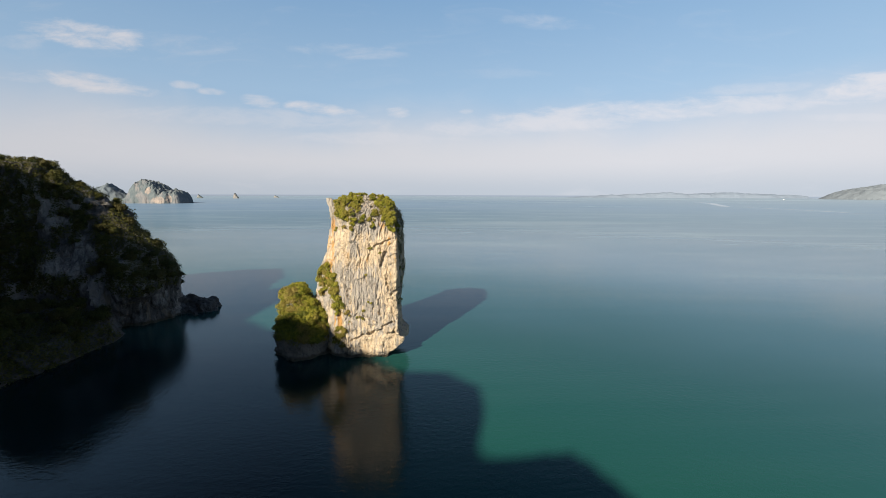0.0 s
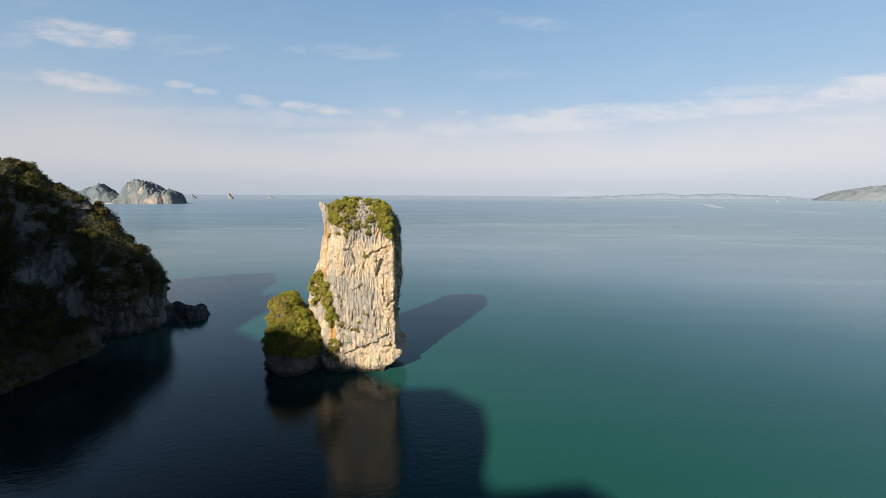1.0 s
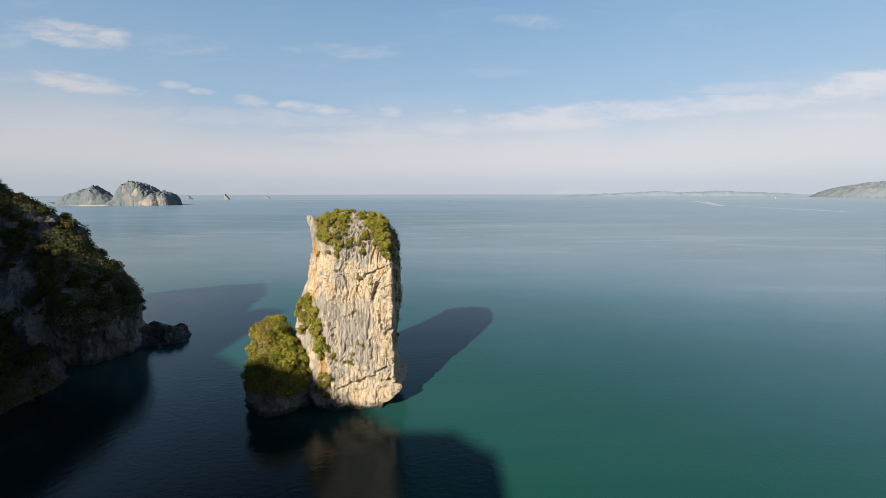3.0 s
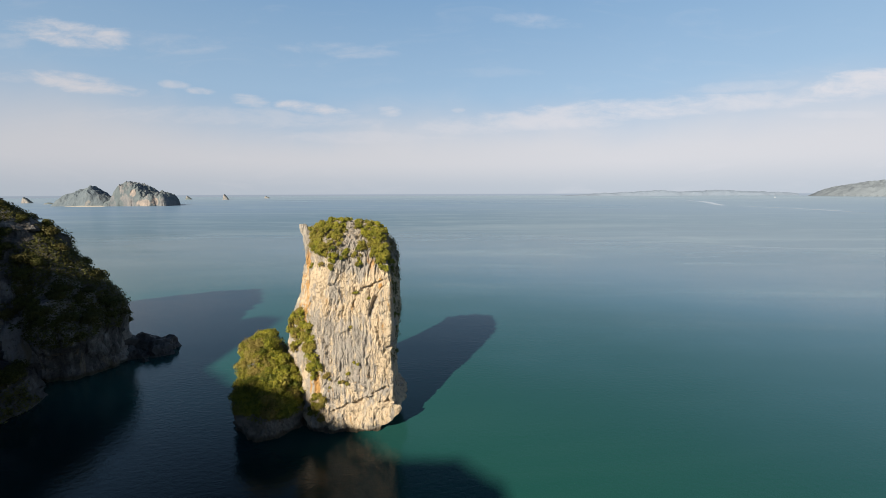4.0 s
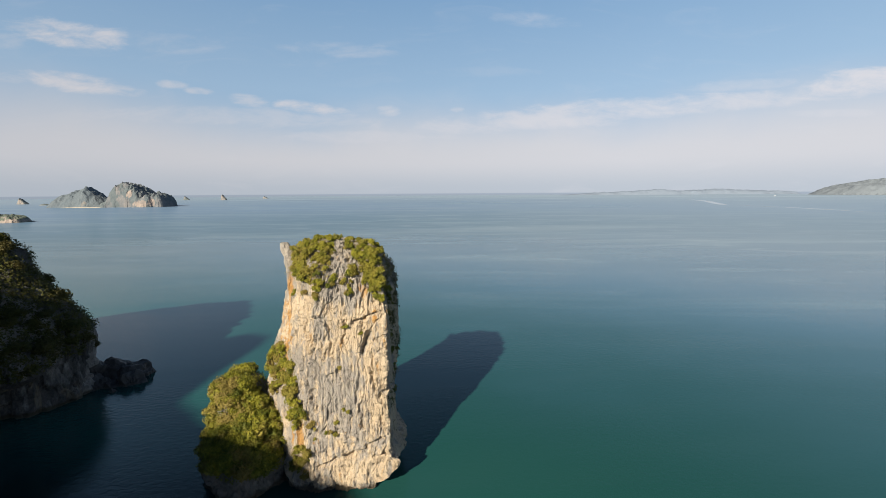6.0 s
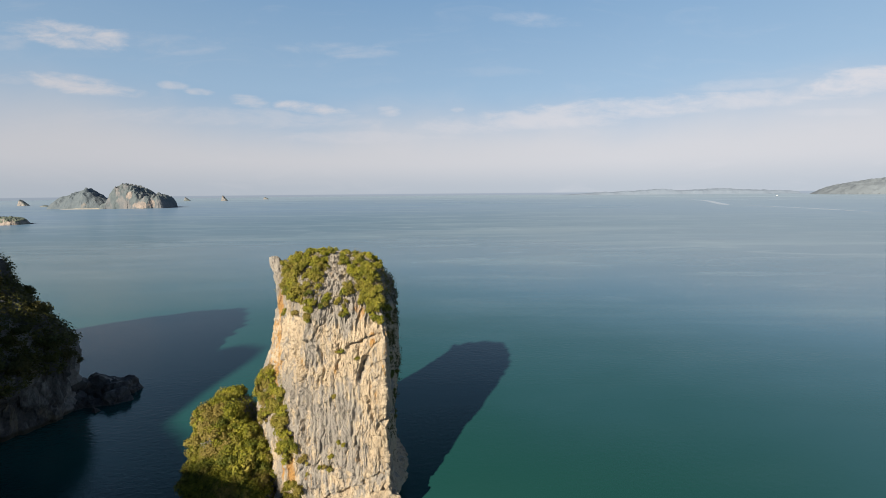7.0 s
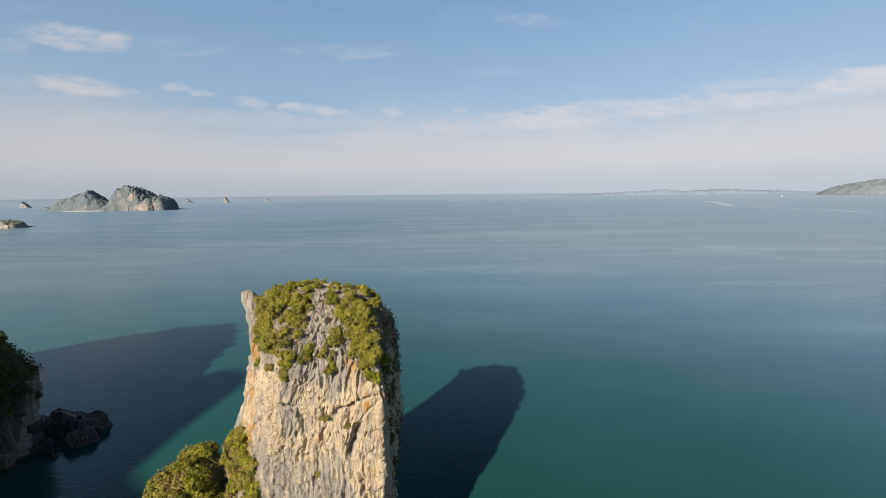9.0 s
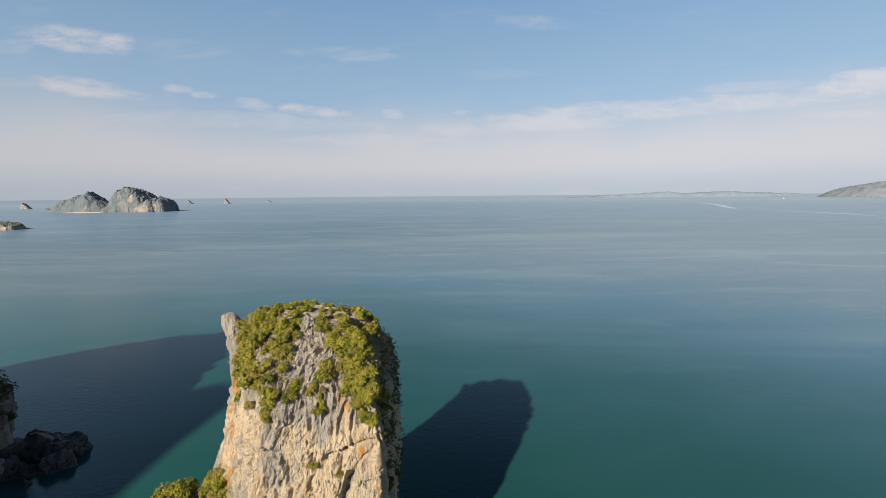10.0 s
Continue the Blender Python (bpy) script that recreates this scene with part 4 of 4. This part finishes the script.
def bare_shrub(spot):
    """A dead shrub: bleached forking twigs."""
    draw = random.Random(8)
    verts, faces = [], []
    for _ in range(9):
        a = Vector((0, 0, -0.2))
        way = Vector((draw.gauss(0, 0.6), draw.gauss(-0.5, 0.5), 1.0)).normalized()
        for k in range(4):
            b = a + way * draw.uniform(0.35, 0.6)
            limb(verts, faces, a, b, 0.055 - 0.012 * k, 0.043 - 0.012 * k, 5)
            side = (way + Vector((draw.gauss(0, 0.6), draw.gauss(0, 0.6), draw.gauss(0, 0.4)))).normalized()
            limb(verts, faces, b, b + side * draw.uniform(0.3, 0.7), 0.03, 0.012, 4)
            a, way = b, (way + Vector((draw.gauss(0, 0.3), draw.gauss(0, 0.3), draw.gauss(0, 0.3)))).normalized()
    ob = mesh_object("dead_shrub", verts, faces, plain_material("bleached_wood", (0.30, 0.28, 0.25), (0.42, 0.40, 0.37), 6.0))
    ob.location = spot[0] + spot[1] * 1.1
    return tagged(ob, "bleached leafless shrub among the scrub on the foot rock", "shrub")


bare_shrub(on_face(ROCKS, -31.4, 9.9))

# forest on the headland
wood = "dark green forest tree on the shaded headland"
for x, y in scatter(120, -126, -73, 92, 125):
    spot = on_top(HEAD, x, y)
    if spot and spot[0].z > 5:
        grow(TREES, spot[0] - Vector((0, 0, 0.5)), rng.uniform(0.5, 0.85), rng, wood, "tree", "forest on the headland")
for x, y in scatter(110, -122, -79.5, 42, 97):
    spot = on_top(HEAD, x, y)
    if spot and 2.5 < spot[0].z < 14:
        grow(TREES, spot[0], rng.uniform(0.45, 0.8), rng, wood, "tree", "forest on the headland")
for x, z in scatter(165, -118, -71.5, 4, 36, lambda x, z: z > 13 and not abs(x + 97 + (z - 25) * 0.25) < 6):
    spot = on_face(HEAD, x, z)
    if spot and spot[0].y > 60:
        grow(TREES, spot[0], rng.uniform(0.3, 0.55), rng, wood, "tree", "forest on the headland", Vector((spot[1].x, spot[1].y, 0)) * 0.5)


# ---- low growth clinging to the rocks ----
def undergrowth(label, rocks, count, leaf, thick, keep, material, seed):
    """Leaves of creepers and low scrub, scattered by area over the rock where keep(place, normal) allows."""
    draw = random.Random(seed)
    verts, faces = [], []
    polys = [(ob.data, f) for ob in rocks for f in ob.data.polygons if f.area > 1e-5 and len(f.vertices) == 4]
    weight = np.cumsum([f.area for _, f in polys])
    picks = np.searchsorted(weight, np.random.RandomState(seed).rand(count * 12) * weight[-1])
    for k in picks:
        data, f = polys[int(k)]
        c, n = Vector(f.center), Vector(f.normal)
        if len(verts) >= count * 4:
            break
        if not keep(c, n):
            continue
        p = c + n * thick * draw.random() + Vector((draw.gauss(0, 0.2), draw.gauss(0, 0.2), draw.gauss(0, 0.2)))
        d = (n + Vector((draw.gauss(0, 0.45), draw.gauss(0, 0.45), 0.35 + draw.gauss(0, 0.45)))).normalized()
        a = d.orthogonal().normalized()
        a.rotate(Matrix.Rotation(draw.random() * 6.28, 3, d))
        b = d.cross(a)
        q = leaf * draw.uniform(0.6, 1.4)
        i = len(verts)
        verts += [p - a * q, p - b * q * 0.55 - d * q * 0.2, p + a * q, p + b * q * 0.55 - d * q * 0.2]
        faces += [(i, i + 1, i + 2), (i, i + 2, i + 3)]
    return tagged(mesh_object("undergrowth", verts, faces, material), label, "plants", kind="stuff")


def head_keep(p, n):
    if p.y < 95:
        return p.z > 0.1 + 0.5 * noise.noise(p * 0.2)
    slab = abs(p.x + 97 + (p.z - 25) * 0.25) < 4.5 + 4 * noise.noise(p * 0.2) and 14 < p.z < 34 and noise.noise(p * 0.25 + Vector((5, 2, 8))) > -0.2
    base = p.z < 11 + 5 * noise.noise(p * 0.15)
    return p.z > 1.5 and not slab and not base and noise.noise(p * 0.13) > -0.42


def foot_keep(p, n):
    return p.z > 3.9 + 1.5 * noise.noise(p * 0.4) and noise.noise(p * 0.35) > -0.4


def crown_keep(p, n):
    edge = 30.6 + 2.0 * noise.noise(p * 0.5)
    rib = -16.9 < p.x < min(-10.5, -15.6 + 0.95 * (35.2 - p.z)) and p.y < 91.5
    strip = abs(p.x + 22.6 + (p.z - 14.5) * 0.33) < 1.4 and 9 < p.z < 20 and p.y < 93
    return (p.z > edge and not rib and noise.noise(p * 0.7 + Vector((3, 3, 3))) > -0.05 and p.x > -25) or (strip and noise.noise(p * 0.6) > -0.1)


undergrowth("dark creepers and low scrub over the shaded cliff", [o for o in headland.children if o.name != "inner_cliff"], 130000, 0.26, 1.1, head_keep, SHADED_LEAF, 3)
# creepers of the flank, spread in dark leaves to deepen its shade
undergrowth("creepers in a shade-dark colour on the flank of the stack", [pillar], 9000, 0.13, 0.35,
            lambda p, n: p.x > -10.5 and p.y > 85.9 and p.z > 3 and n.x > 0.2 and noise.noise(p * 0.45) + 0.02 * (p.z - 26) > 0.02, SHADED_LEAF, 6)
undergrowth("yellow-green low scrub over the foot rock", [knob], 13000, 0.14, 0.45, foot_keep, LEAF, 4)
undergrowth("olive creepers and tufts on the crown of the stack", [pillar], 9000, 0.12, 0.4, crown_keep, LEAF, 5)


# ---- a boat far off ----
def boat(x, y, turn):
    root = new("motor_boat")
    root.location, root.rotation_euler = (x, y, 0), (0, 0, turn)
    white = plain_material("white_paint", (0.75, 0.76, 0.78), (0.8, 0.8, 0.8), 0.5, 0.4)
    verts, faces, n = [], [], 10
    for i in range(n + 1):
        f = i / n
        half = 2.0 * (1 - max(0.0, (f - 0.45) / 0.55) ** 2.2) + 0.03
        xx = -7 + 14 * f
        rise = 1.5 + 0.9 * f * f
        verts += [(xx, -half, rise), (xx, -half * 0.75, 0.1), (xx, 0, -0.5), (xx, half * 0.75, 0.1), (xx, half, rise)]
    for i in range(n):
        for k in range(4):
            a = i * 5 + k
            faces.append((a, a + 1, a + 6, a + 5))
        faces.append((i * 5 + 4, i * 5, i * 5 + 5, i * 5 + 9))
    faces.append((0, 4, 3, 2, 1))
    mesh_object("hull", verts, faces, white, root)
    bm = bmesh.new()
    bmesh.ops.create_cube(bm, size=1.0, matrix=Matrix.LocRotScale((-0.5, 0, 2.7), None, Vector((5.5, 2.8, 2.0))))
    bmesh.ops.bevel(bm, geom=bm.edges[:], offset=0.3, segments=2, affect="EDGES")
    data = bpy.data.meshes.new("cabin")
    bm.to_mesh(data)
    bm.free()
    data.materials.append(white)
    cabin = new("cabin", data)
    cabin.parent = root
    return tagged(root, "white motor boat far off on the calm sea", "boat")


boat(2300, 2750, 0.3)


# ---- pale slicks that boats have left on the sea ----
def slick_lane(points, width):
    verts, faces = [], []
    for i, (x, y) in enumerate(points):
        a, b = points[max(0, i - 1)], points[min(len(points) - 1, i + 1)]
        d = Vector((b[0] - a[0], b[1] - a[1], 0)).normalized()
        half = width * 0.5 * min(1.0, 0.2 + min(i, len(points) - 1 - i) * 0.8)
        verts += [(x - d.y * half, y + d.x * half, 0.05), (x + d.y * half, y - d.x * half, 0.05)]
    for i in range(len(points) - 1):
        faces.append((2 * i, 2 * i + 1, 2 * i + 3, 2 * i + 2))
    return tagged(mesh_object("boat_wake", verts, faces, FOAM), "pale smooth wake left on the sea by a boat", "wake", kind="stuff")


FOAM = plain_material("thin_foam", (0.23, 0.29, 0.35), (0.29, 0.35, 0.40), 0.05, 0.25)
slick_lane([(1170, 1930), (1140, 1780), (1060, 1600), (930, 1370), (860, 1240), (835, 1190)], 26)
slick_lane([(862, 1180), (850, 1090), (852, 1005), (845, 925), (828, 850), (805, 760)], 16)
